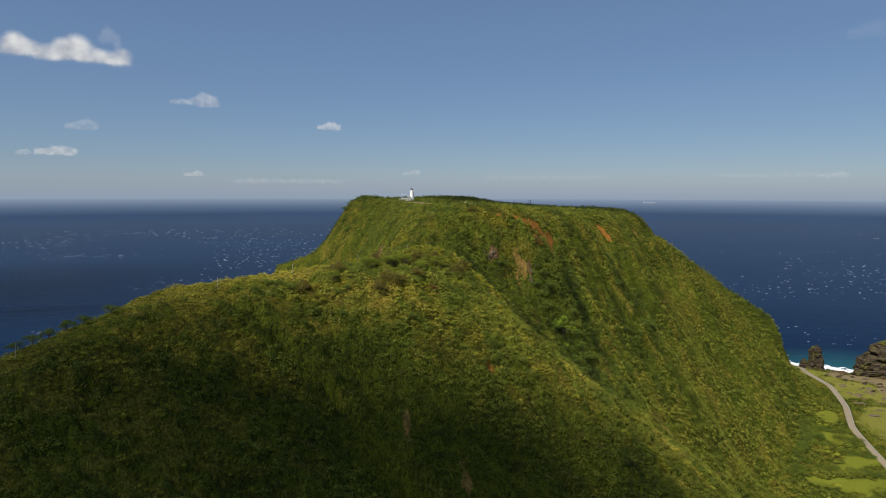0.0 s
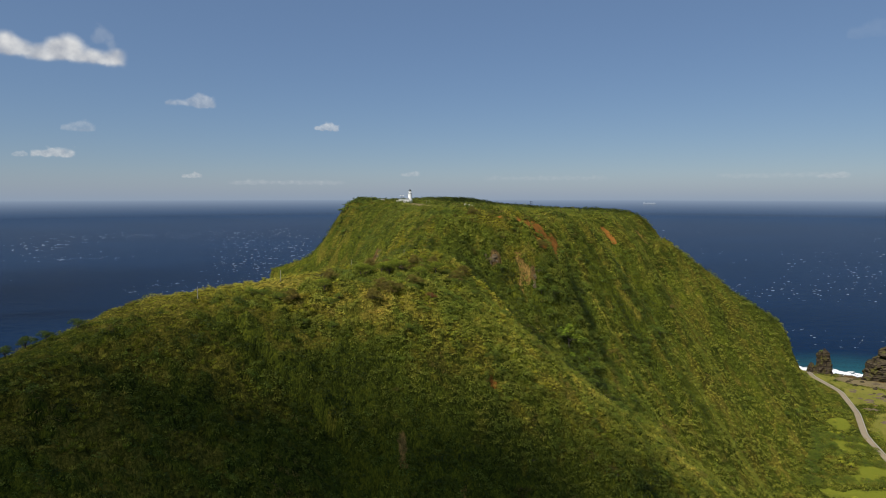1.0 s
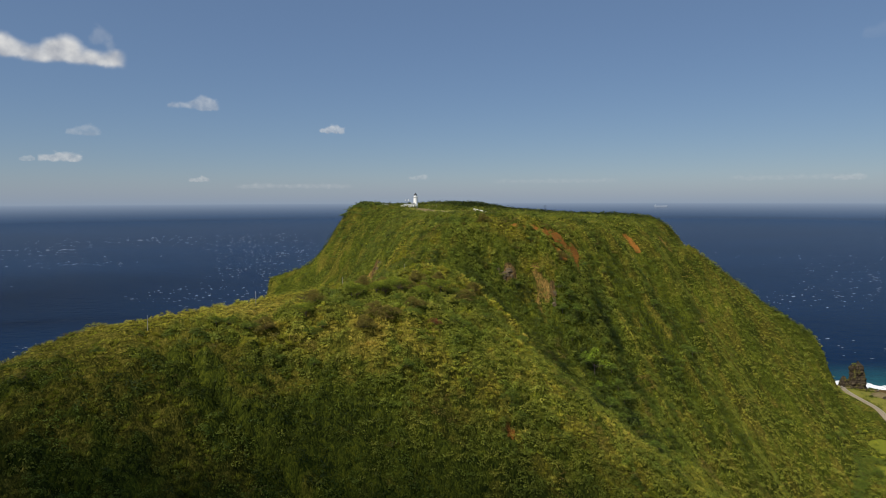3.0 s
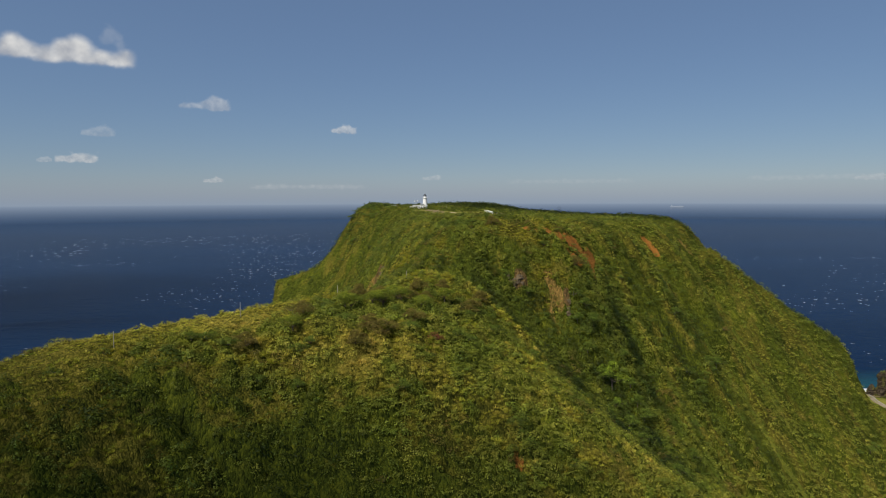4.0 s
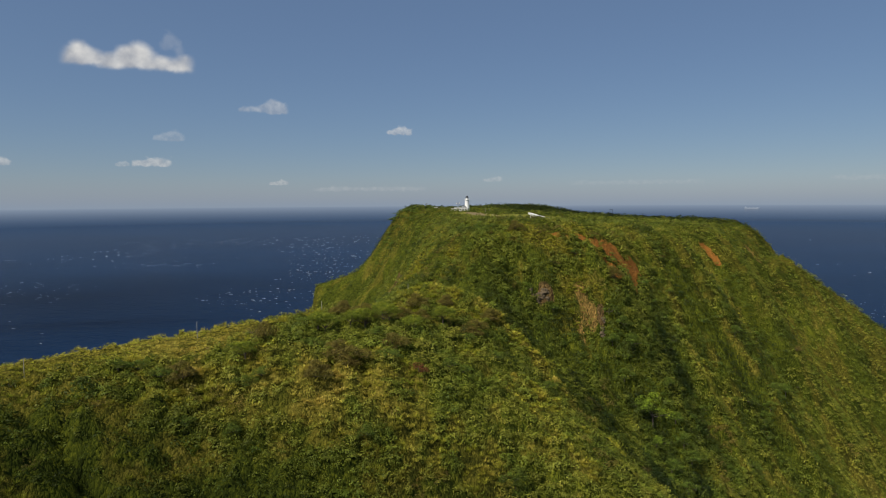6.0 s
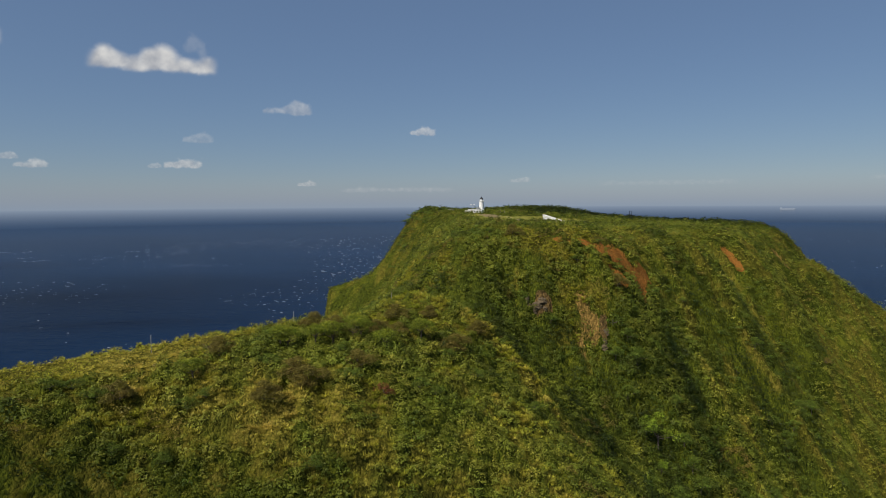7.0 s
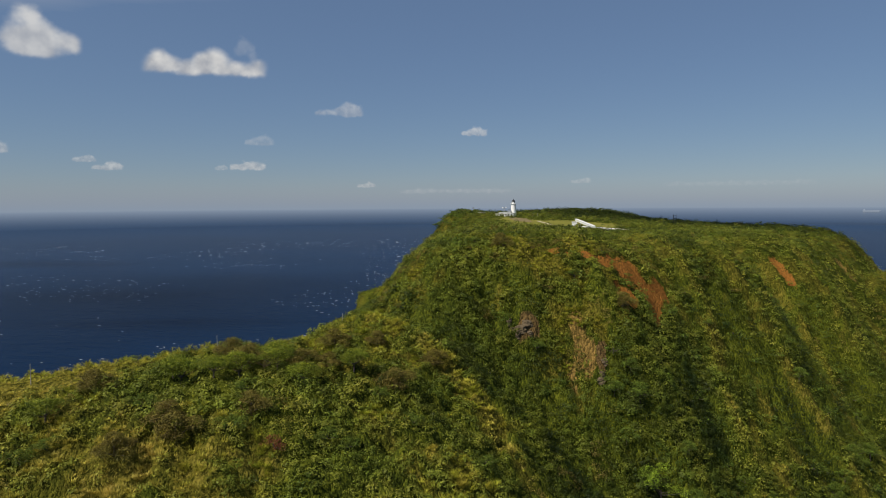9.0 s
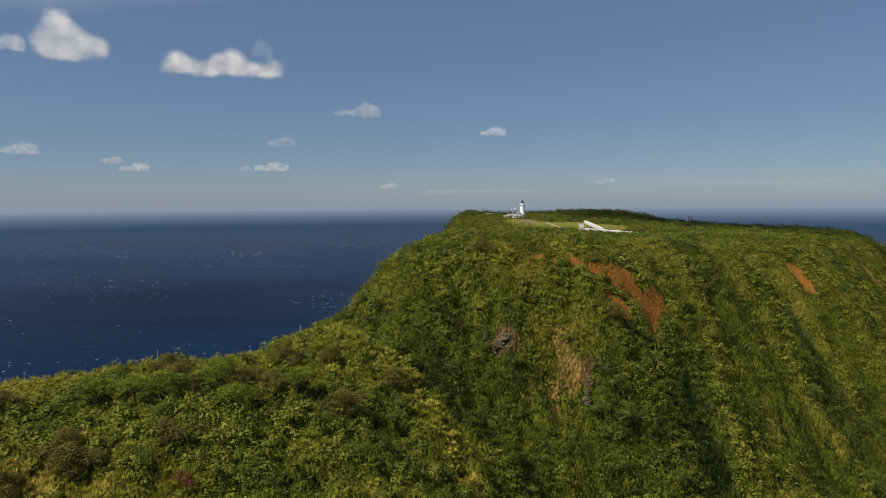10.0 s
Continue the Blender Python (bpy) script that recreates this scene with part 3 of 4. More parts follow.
# ---- green cover ----
class Cover:
    """Leaves gathered as loose triangles, a tint for each clump."""

    def __init__(self):
        self.tri, self.tint = [], []

    def leaves(self, where, size, tint, count, rng, tall=1.0, blade=False, face=None):
        """Clumps at where (n, 3) of the given sizes: domes of leaves, or tufts of blades."""
        n = len(where)
        if not n:
            return
        a = rng.uniform(0, 2 * np.pi, (n, count))
        if blade:
            lean = rng.uniform(0.15, 1.0, (n, count))
            foot = where[:, None] + np.stack([np.cos(a) * rng.uniform(0, 0.7, a.shape), np.sin(a) * rng.uniform(0, 0.7, a.shape), np.full_like(a, -0.1)], -1) * size[:, None, None]
            tip = foot + np.stack([np.cos(a) * lean, np.sin(a) * lean, rng.uniform(0.45, 1.0, (n, count)) * tall], -1) * size[:, None, None]
            wide = np.stack([-np.sin(a), np.cos(a), np.zeros_like(a)], -1) * (rng.uniform(0.025, 0.06, (n, count)) * size[:, None])[..., None]
            t = np.stack([foot - wide, foot + wide, tip], 2)
        else:
            up = rng.uniform(-0.15, 1.0, (n, count))
            out = np.sqrt(np.clip(1 - up ** 2, 0, 1))
            normal = np.stack([np.cos(a) * out, np.sin(a) * out, up], -1)
            mid = where[:, None] + normal * np.array([1, 1, tall]) * (rng.uniform(0.55, 1.0, (n, count)) * size[:, None])[..., None]
            up_way = np.array([0, 0, 0.25]) if face is None else 0.3 * face[:, None]
            facing = 0.95 * normal + rng.normal(0, 0.26, (n, count, 3)) + up_way
            facing /= np.linalg.norm(facing, axis=-1, keepdims=True)
            u = np.cross(facing, rng.normal(0, 1, (n, count, 3)))
            u /= np.linalg.norm(u, axis=-1, keepdims=True)
            v = np.cross(facing, u)
            s = (rng.uniform(0.12, 0.25, (n, count)) * size[:, None])[..., None]
            t = np.stack([mid - u * s, mid + u * s * 0.9 + v * s * 0.2, mid + v * s * 1.25], 2)
        self.tri.append(t.reshape(-1, 3))
        self.tint.append(np.repeat(tint, count * 3))

    def mesh(self, name, mat):
        v, k = np.concatenate(self.tri), np.concatenate(self.tint)
        return mesh_of(name, v, np.arange(len(v)).reshape(-1, 3), mat, {"tint": np.clip(k, 0, 1)})


def spots(rng, x0, x1, y0, y1, per_metre):
    n = int((x1 - x0) * (y1 - y0) * per_metre)
    return rng.uniform(x0, x1, n), rng.uniform(y0, y1, n)


def build_cover():
    rng = np.random.default_rng(5)
    shrubs, grass, twigs = Cover(), Cover(), Cover()
    for x0, x1, y0, y1, per, scale in ((-165, 60, 130, 250, 0.55, 1.05), (-150, 125, 250, 420, 1.15, 1.0), (60, 260, 230, 430, 0.42, 1.4), (-110, 260, 420, 600, 0.42, 1.3),
                                       (260, 430, 330, 600, 0.15, 1.9), (-140, 330, 600, 830, 0.2, 1.5), (330, 430, 600, 830, 0.14, 1.9), (-240, -140, 700, 860, 0.14, 1.7), (430, 600, 540, 880, 0.06, 1.3), (-120, 220, 830, 960, 0.22, 1.25)):
        x, y = spots(rng, x0, x1, y0, y1, per)
        z = land(x, y)
        slope = np.hypot(land(x + 1, y) - z, land(x, y + 1) - z)
        hollow = (land(x + 7, y) + land(x - 7, y) + land(x, y + 7) + land(x, y - 7)) / 4 - z
        bare = np.maximum.reduce([spread(RED_WIDE, x, y, 47, 1.8), spread(TAN_WIDE, x, y, 48, 1.5) * 0.8, spread(RED_PATCHES, x, y, 42, 0.75), spread(TAN_PATCHES, x, y, 43, 1.0) * 0.75, spread(ROCK_PATCHES, x, y, 44),
                                  spread(LAWN_PATCHES, x, y, 41) * np.where(x > 300, 0.6, 1.1), spread(FIELD_PATCHES, x, y, 46) * 0.95, spread(SAND_PATCHES, x, y, 45)])
        _, side, _, _ = nearest_on(CREST, x, y)
        hidden = (side > 0) & (nearest_on(CREST, x, y)[0] > 24) & (y < 290)
        keep = (rng.uniform(0, 1, len(x)) > bare * 1.35 - 0.1) & (z > 5) & ~hidden & (nearest_on(ROAD_LINE, x, y)[0] > 5.5)
        x, y, z, slope, hollow = x[keep], y[keep], z[keep], slope[keep], hollow[keep]
        z = z + canopy(x, y) - 0.1
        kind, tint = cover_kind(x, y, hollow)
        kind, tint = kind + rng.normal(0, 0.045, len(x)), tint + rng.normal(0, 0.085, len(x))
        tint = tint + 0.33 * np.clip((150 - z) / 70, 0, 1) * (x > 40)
        size = scale * rng.uniform(0.35, 1.25, len(x)) * (0.7 + 0.9 * fractal(x / 9, y / 9, 55))
        size = size * (1 - 0.5 * np.exp(-(nearest_on(CREST, x, y)[0] / 16) ** 2) * np.clip((-44 - x) / 14, 0, 1))
        where = np.stack([x, y, z], -1)
        g = kind < 0.42
        w = (~g) & (value_noise(x / 9, y / 9, 57) > 0.86)
        s = ~g & ~w
        e = 0.7 if scale < 1.2 else 1.2
        top = [land(x + a, y + b) + canopy(x + a, y + b) for a, b in ((e, 0), (-e, 0), (0, e), (0, -e))]
        face = np.stack([(top[1] - top[0]) / (2 * e), (top[3] - top[2]) / (2 * e), np.ones(len(x))], -1)
        face /= np.linalg.norm(face, axis=-1, keepdims=True)
        where = where + face * (0.35 * size)[:, None]
        where[:, 2] += rng.uniform(-0.3, 0.55, len(x)) * size
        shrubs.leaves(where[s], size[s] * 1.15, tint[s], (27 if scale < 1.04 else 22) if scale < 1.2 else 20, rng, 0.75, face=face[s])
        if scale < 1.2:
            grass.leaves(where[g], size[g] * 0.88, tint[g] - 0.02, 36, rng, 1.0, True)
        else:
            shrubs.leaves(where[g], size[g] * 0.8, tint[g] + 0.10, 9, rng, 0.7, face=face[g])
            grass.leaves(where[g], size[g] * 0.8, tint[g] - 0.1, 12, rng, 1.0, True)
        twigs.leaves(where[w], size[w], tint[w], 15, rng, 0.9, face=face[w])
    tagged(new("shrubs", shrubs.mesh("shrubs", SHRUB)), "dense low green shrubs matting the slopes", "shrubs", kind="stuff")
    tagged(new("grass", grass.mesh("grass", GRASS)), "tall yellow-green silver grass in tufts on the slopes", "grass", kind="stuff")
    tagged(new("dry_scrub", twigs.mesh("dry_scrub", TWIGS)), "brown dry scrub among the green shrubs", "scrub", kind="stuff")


build_cover()


# ---- clouds ----
def build_cloud(az, el, wide, high, puffs, seed, faint=1.0, away=4600.0, torn=1.0, label="small soft white cloud in blue sky"):
    """A cloud far off: a shallow body that thins out to its ragged edge. az, el, wide, high in degrees."""
    w, h = away * radians(wide), away * radians(high)
    u, v = np.meshgrid(np.linspace(-1, 1, 110), np.linspace(-1, 1, 60))
    body = np.zeros_like(u)
    for pu, pv, pr in puffs:
        r = np.hypot((u - pu) * w / h, v - pv) / pr
        body = body + np.exp(-1.6 * r ** 2) * (1 - body)
    k = 1.5
    n = fractal(u * w / h * k + seed, v * k * 1.2 + 3.7 * seed, seed, 5) - 0.5
    base = np.clip((v + 0.72 + 0.3 * n) / 0.34, 0, 1)
    base = base * base * (3 - 2 * base)
    d = np.clip((body + torn * n - 0.22) / 0.85, 0, 1) * base
    d = d * np.clip((1 - np.abs(u)) * 5, 0, 1) * np.clip((1 - np.abs(v)) * 5, 0, 1)
    d = d * d * (3 - 2 * d)
    front = np.stack([u * w / 2, 0.015 * h * d, v * h / 2], -1).reshape(-1, 3)
    i = np.arange(u.size).reshape(u.shape)
    quad = np.stack([i[:-1, :-1], i[:-1, 1:], i[1:, 1:], i[1:, :-1]], -1).reshape(-1, 4)
    quad = quad[d.ravel()[quad].max(1) > 0.01]
    # sunlit tops and grey bases painted into each cloud's glow
    me = mesh_of("cloud", front, quad, CLOUD, {"thick": d.ravel() * 0.95 * faint, "sunny": np.clip(0.55 + 0.55 * v + 1.6 * (fractal(u * w / h * 2.2, v * 2.2, seed + 4, 4) - 0.5), 0, 1).ravel()}, True)
    ob = tagged(new("cloud", me), label, "cloud", "clouds")
    ob.matrix_world = pose(30 + away * math.sin(radians(az)) * math.cos(radians(el)), 100 + away * math.cos(radians(az)) * math.cos(radians(el)),
                           242 + away * math.sin(radians(el)), 0, 0, -az)


ROW = [(-0.84 + 0.14 * k, -0.38, 0.5) for k in range(13)] + [(-0.7, 0.1, 0.5), (-0.6, -0.1, 0.5), (-0.05, 0.0, 0.5), (0.1, 0.16, 0.62), (0.22, -0.05, 0.5), (0.84, -0.05, 0.42)]
WISP = [(-0.6, -0.5, 0.3), (-0.2, -0.1, 0.34), (0.1, 0.25, 0.4), (0.45, 0.3, 0.4), (0.5, -0.2, 0.4), (0.55, -0.6, 0.4)]
HEAP = [(-0.12, 0.5, 0.42), (-0.35, 0.25, 0.42), (-0.45, -0.15, 0.5), (-0.1, -0.05, 0.55), (0.25, 0.0, 0.45), (0.55, -0.08, 0.36), (-0.2, -0.45, 0.42), (0.1, -0.5, 0.3), (0.8, -0.2, 0.25)]
PUFF = [(-0.75 + 0.12 * k, -0.3, 0.34 + 0.03 * k) for k in range(12)] + [(0.3, 0.1, 0.7), (0.45, 0.05, 0.7)]
LENS = [(-0.7 + 0.12 * k, -0.25, 0.44 + 0.02 * k) for k in range(12)] + [(0.0, 0.05, 0.6), (0.25, 0.1, 0.65), (0.45, 0.0, 0.6)]
BAND = [(-0.9 + 0.06 * k, -0.2, 0.6) for k in range(31)]
build_cloud(-33.3, 11.35, 9.9, 3.7, ROW, 3, away=1446.0, torn=0.7, label="broad white cumulus cloud with a flat base")
build_cloud(-30.4, 12.3, 3.0, 3.0, WISP, 14, 0.13, 1446.0, 1.8, label="thin torn wisp of cloud beside the broad one")
build_cloud(-47.2, 12.5, 6.2, 5.4, HEAP, 8, 0.85, torn=1.3, label="heaped white cumulus cloud with a ragged base")
build_cloud(-50.9, 11.8, 2.4, 1.9, LENS, 21, 0.5)
build_cloud(-23.2, 7.95, 5.0, 1.9, PUFF, 5, 0.4, 1793.0)
build_cloud(-30.8, 5.35, 3.0, 1.4, LENS, 6, 0.24, 3146.0)
build_cloud(-32.2, 3.25, 3.6, 1.4, LENS, 7, 0.58)
build_cloud(-34.4, 3.05, 1.2, 0.7, LENS, 37, 0.26)
build_cloud(-11.65, 6.1, 2.7, 1.2, LENS, 12, 0.54, 1770.0)
build_cloud(-22.2, 1.6, 2.0, 0.8, LENS, 13, 0.43)
build_cloud(-3.3, 1.85, 2.2, 0.8, LENS, 16, 0.26, 4300.0)
build_cloud(-42.9, 3.05, 2.8, 1.1, LENS, 17, 0.5)
build_cloud(-44.5, 3.6, 2.0, 0.9, LENS, 18, 0.36)
build_cloud(-50.6, 4.3, 3.0, 1.4, LENS, 19, 0.43)
build_cloud(33.8, 12.2, 3.6, 2.2, LENS, 22, 0.05)
build_cloud(31.9, 1.5, 2.8, 0.9, LENS, 29, 0.22)
build_cloud(-14.3, 1.1, 11.0, 1.0, BAND, 23, 0.24, label="low faint band of cloud over the horizon")
build_cloud(9.0, 1.5, 12.0, 1.0, BAND, 25, 0.12, label="low faint band of cloud over the horizon")
build_cloud(28.0, 1.6, 10.0, 1.0, BAND, 27, 0.12, label="low faint band of cloud over the horizon")


# pale glow painted as haze along the horizon, thickest where sea and sky meet
def build_haze():
    turns, rise = np.linspace(0, 2 * math.pi, 181)[:-1], np.linspace(0, 1, 41)
    v, a = np.meshgrid(rise, turns, indexing="ij")
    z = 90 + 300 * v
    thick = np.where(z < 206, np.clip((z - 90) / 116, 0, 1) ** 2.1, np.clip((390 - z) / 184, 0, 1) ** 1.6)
    k = np.arange(41 * 180).reshape(41, 180)
    faces = np.stack([k[:-1], k[1:], np.roll(k[1:], -1, 1), np.roll(k[:-1], -1, 1)], -1).reshape(-1, 4)
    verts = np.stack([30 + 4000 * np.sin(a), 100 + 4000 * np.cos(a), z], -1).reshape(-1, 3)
    me = mesh_of("backdrop", verts, faces, HAZE_GLOW, {"thick": 0.9 * thick.ravel()}, True)
    tagged(new("backdrop", me), "glowing pale blue-grey ring imitating sea haze along the horizon", "haze", kind="structure")


build_haze()


# a broad cloud above and behind the walk, whose shade lies on the near slope
def build_shade_cloud(x, y, half_x, half_y, turn, seed, heavy=0.92, high=620.0, crisp=2.6):
    u, v = np.meshgrid(np.linspace(-1.4, 1.4, 90), np.linspace(-1.4, 1.4, 90))
    d = 1.12 - np.hypot(u, v) + 0.45 * (fractal(u * 2.2 + 5, v * 2.2, seed, 4) - 0.5)
    d = np.clip(d * crisp, 0, 1)
    lumps = d * 60 * (0.3 + fractal(u * 4, v * 4, seed + 3, 3))
    i = np.arange(u.size).reshape(u.shape)
    quad = np.stack([i[:-1, :-1], i[:-1, 1:], i[1:, 1:], i[1:, :-1]], -1).reshape(-1, 4)
    quad = quad[d.ravel()[quad].max(1) > 0.02]
    me = mesh_of("cloud", np.stack([u * half_x, v * half_y, lumps], -1).reshape(-1, 3), quad, CLOUD, {"thick": d.ravel() * heavy, "sunny": np.full(u.size, 0.5)}, True)
    ob = tagged(new("cloud", me), "broad grey-white cloud drifting over the slope", "cloud", "clouds")
    far = TO_SUN * (high / TO_SUN.z)
    ob.matrix_world = pose(x + far.x, y + far.y, 180 + far.z, 0, 0, turn)


build_shade_cloud(-30, 112, 225, 150, -11, 61, 0.92, crisp=1.5)
build_shade_cloud(152, 818, 165, 92, -20, 64, 0.75)
for x, y, half_x, half_y, turn, seed, heavy in ((-1300, 1400, 820, 560, 30, 65, 0.85), (-2050, 1850, 420, 130, 20, 67, 0.6), (-1330, 1400, 360, 90, 18, 68, 0.7), (-960, 1130, 300, 70, 18, 69, 0.7)):
    build_shade_cloud(x, y, half_x, half_y, turn, seed, heavy, crisp=0.9)


# ---- lighthouse and what stands round it ----
def ground_at(x, y):
    return float(land(np.array([x]), np.array([y]))[0])


def empty_at(name, x, y, z, turn=0.0):
    ob = new(name)
    ob.matrix_world = pose(x, y, z, 0, 0, turn)
    return ob


def build_lighthouse(x, y):
    z = ground_at(x, y) - 0.3
    house = tagged(empty_at("lighthouse", x, y, z, 6), "white round lighthouse with dark lantern roof on the headland", "lighthouse")
    part("base", turned([(2.9, 0), (2.9, 3.6), (2.6, 3.8), (2.6, 4.1)], 32), WHITE, house)
    part("tower", turned([(2.45, 4.1), (2.3, 7.0), (2.1, 10.8), (2.1, 11.2)], 32), WHITE, house)
    gallery = part("gallery", turned([(2.1, 11.2), (2.7, 11.6), (2.5, 11.9), (1.5, 11.9)], 32), WHITE, house)
    bm = bmesh.new()
    for k in range(16):
        a = 2 * math.pi * k / 16
        rod((2.4 * math.cos(a), 2.4 * math.sin(a), 11.9), (2.4 * math.cos(a), 2.4 * math.sin(a), 12.9), 0.035, bm=bm)
        b = a + 2 * math.pi / 16
        rod((2.4 * math.cos(a), 2.4 * math.sin(a), 12.9), (2.4 * math.cos(b), 2.4 * math.sin(b), 12.9), 0.035, bm=bm)
    part("railing", bm, WHITE, gallery)
    lantern = part("lantern", turned([(1.45, 11.9), (1.45, 12.7), (1.35, 12.75), (1.35, 14.0)], 24), WHITE, house)
    for k in range(8):
        a = 2 * math.pi * k / 8
        bm = box(-0.42, -0.02, 12.8, 0.42, 0.03, 13.9)
        bmesh.ops.transform(bm, matrix=Matrix.Rotation(a, 4, "Z") @ Matrix.Translation((0, 1.36, 0)), verts=bm.verts)
        part("pane", bm, GLASS_PALE, lantern)
    roof = part("roof", turned([(1.7, 14.0), (1.6, 14.2), (1.1, 14.9), (0.4, 15.4), (0.25, 15.5)], 24), DARK, house, "dark domed lantern roof")
    part("vent", turned([(0.25, 15.5), (0.32, 15.7), (0.2, 15.95), (0.04, 16.1), (0.04, 17.0)], 12), DARK, roof)
    for k, high in enumerate((6.2, 9.0)):
        bm = box(-0.22, -2.2 + 0.09 * k, high, 0.22, -1.9, high + 0.7)
        part("window", bm, GLASS_DARK, house)


def build_station(x, y):
    """The keepers' house beside the tower."""
    z = ground_at(x, y) - 0.4
    house = tagged(empty_at("keeper_house", x, y, z, 6), "low white flat-roofed keeper's house beside the lighthouse", "house")
    wall = part("wall", box(-7, -3.5, 0, 6.4, 3.5, 3.7, 0.05), WHITE, house)
    part("roof", box(-7.3, -3.8, 3.7, 6.5, 3.8, 4.05, 0.05), WHITE, house)
    part("annexe", box(-10.4, -2.4, 0, -7, 3.0, 3.0, 0.05), WHITE, house)
    part("roof_shed", box(0.6, -1.0, 4.05, 4.4, 2.2, 5.8, 0.08), GREY_ROOF, house, "grey roof-top shed")
    for k in range(5):
        at = -5.6 + 2.5 * k
        w = part("window", box(at - 0.55, -3.56, 1.3, at + 0.55, -3.4, 2.6), GLASS_DARK, wall)
        if k == 2:
            w.name = "door"
    part("plinth", box(-7.1, -3.6, 0, 6.3, -3.5, 0.5), CONCRETE, house)


def build_mast(x, y):
    z = ground_at(x, y) - 0.2
    mast = tagged(empty_at("antenna_mast", x, y, z), "pale lattice antenna mast with dishes behind the house", "mast")
    for sx, sy in ((-0.7, -0.7), (0.7, -0.7), (0.7, 0.7), (-0.7, 0.7)):
        part("leg", rod((sx, sy, 0), (sx * 0.5, sy * 0.5, 8.2), 0.11), SHIP, mast)
    for k in range(6):
        h, s = 1.0 + 1.1 * k, 0.7 - 0.055 * k
        for a, b in (((-s, -s), (s, -s)), ((s, -s), (s, s)), ((s, s), (-s, s)), ((-s, s), (-s, -s))):
            part("brace", rod((*a, h), (*b, h + 0.7), 0.05), SHIP, mast)
    part("platform", box(-1.9, -0.8, 7.0, 2.2, 0.8, 7.2), SHIP, mast)
    for dx, dz in ((-1.5, 7.6), (1.6, 7.8)):
        bm = turned([(0.05, 0), (0.55, 0.12), (0.85, 0.42), (0.8, 0.45), (0.5, 0.2), (0.04, 0.1)], 16)
        bmesh.ops.transform(bm, matrix=Matrix.Translation((dx, -0.5, dz)) @ Matrix.Rotation(radians(80), 4, "X") @ Matrix.Scale(0.6, 4), verts=bm.verts)
        part("dish", bm, WHITE, mast)


build_lighthouse(-37, 751)
build_station(-42.5, 748.5)
build_mast(-47, 760)


def build_shed(x, y, turn):
    z = ground_at(x, y) - 0.3
    shed = tagged(empty_at("white_shed", x, y, z, turn), "small low white shed among the bushes", "shed")
    part("wall", box(-3.6, -1.5, 0, 3.6, 1.5, 2.2, 0.04), WHITE, shed)
    part("roof", box(-3.9, -1.8, 2.2, 3.9, 1.8, 2.45, 0.04), WHITE, shed)


build_shed(-72, 775, 10)


def build_hut(x, y, turn):
    z = ground_at(x, y) - 0.3
    hut = tagged(empty_at("gate_tower", x, y, z, turn), "small square white tower at the end of the wall", "tower")
    part("wall", box(-1.6, -1.6, 0, 1.6, 1.6, 7.4, 0.05), WHITE, hut)
    part("coping", box(-1.8, -1.8, 7.4, 1.8, 1.8, 7.7, 0.04), WHITE, hut)
    part("door", box(-0.45, -1.66, 0, 0.45, -1.55, 2.0), GLASS_DARK, hut)


def build_wall(name, a, b, thick, z0, z1, bays, label):
    """A straight white wall from a to b with a coping and dark openings; z0, z1 are the heights of its top."""
    (ax, ay), (bx, by) = a, b
    size, turn = math.hypot(bx - ax, by - ay), math.degrees(math.atan2(by - ay, bx - ax))
    foot = min(ground_at(ax, ay), ground_at(bx, by), ground_at((ax + bx) / 2, (ay + by) / 2)) - 1.0
    ob = tagged(empty_at(name, ax, ay, foot, turn), label, "wall")
    for n, y0, y1, low, rise in (("wall", -thick / 2, thick / 2, 0.0, 0.0), ("coping", -thick / 2 - 0.2, thick / 2 + 0.2, None, 0.3)):
        bm = bmesh.new()
        v = [bm.verts.new((x, y, (z - foot + r) if r is not None else 0.0)) for x, z in ((0, z0), (size, z1)) for y in (y0, y1)
             for r in ((None, 0.0) if low is not None else (0.0, rise))]
        bmesh.ops.convex_hull(bm, input=v)
        part(n, bm, WHITE, ob)
    for k in range(bays):
        at = size * (k + 0.5) / bays
        top = z0 + (z1 - z0) * at / size - foot
        part("opening", box(at - size / bays * 0.28, -thick / 2 - 0.05, top - 2.0, at + size / bays * 0.28, -thick / 2 + 0.1, top - 0.55), GLASS_DARK, ob, "dark opening")


build_hut(26.5, 630, 6)
def build_ramp(a, b, wide, z0, z1, deep=1.5):
    """A straight covered ramp: a thin sloping beam on posts, its lower end resting on the long building."""
    (ax, ay), (bx, by) = a, b
    size, turn = math.hypot(bx - ax, by - ay), math.degrees(math.atan2(by - ay, bx - ax))
    foot = min(ground_at(ax, ay), ground_at(bx, by)) - 0.6
    ramp = tagged(empty_at("covered_ramp", ax, ay, foot, turn), "white sloping covered ramp on posts above the lawn", "ramp")
    for name, half, low, high in (("beam", wide / 2, -deep, 0.0), ("parapet", wide / 2 + 0.15, 0.0, 0.25)):
        bm = bmesh.new()
        v = [bm.verts.new((x, y, z - foot + r)) for x, z in ((0, z0), (size, z1)) for y in (-half, half) for r in (low, high)]
        bmesh.ops.convex_hull(bm, input=v)
        part(name, bm, WHITE, ramp)
    for k in range(5):
        x = size * (k + 0.3) / 5
        part("post", box(x - 0.2, -0.2, 0, x + 0.2, 0.2, z0 + (z1 - z0) * x / size - foot - deep), WHITE, ramp)


build_ramp((24, 680), (40, 634), 1.6, 231.3, 227.6)
build_wall("long_building", (29, 632), (62, 605), 3.4, 227.5, 226.4, 9, "long low white flat-roofed range with dark openings")


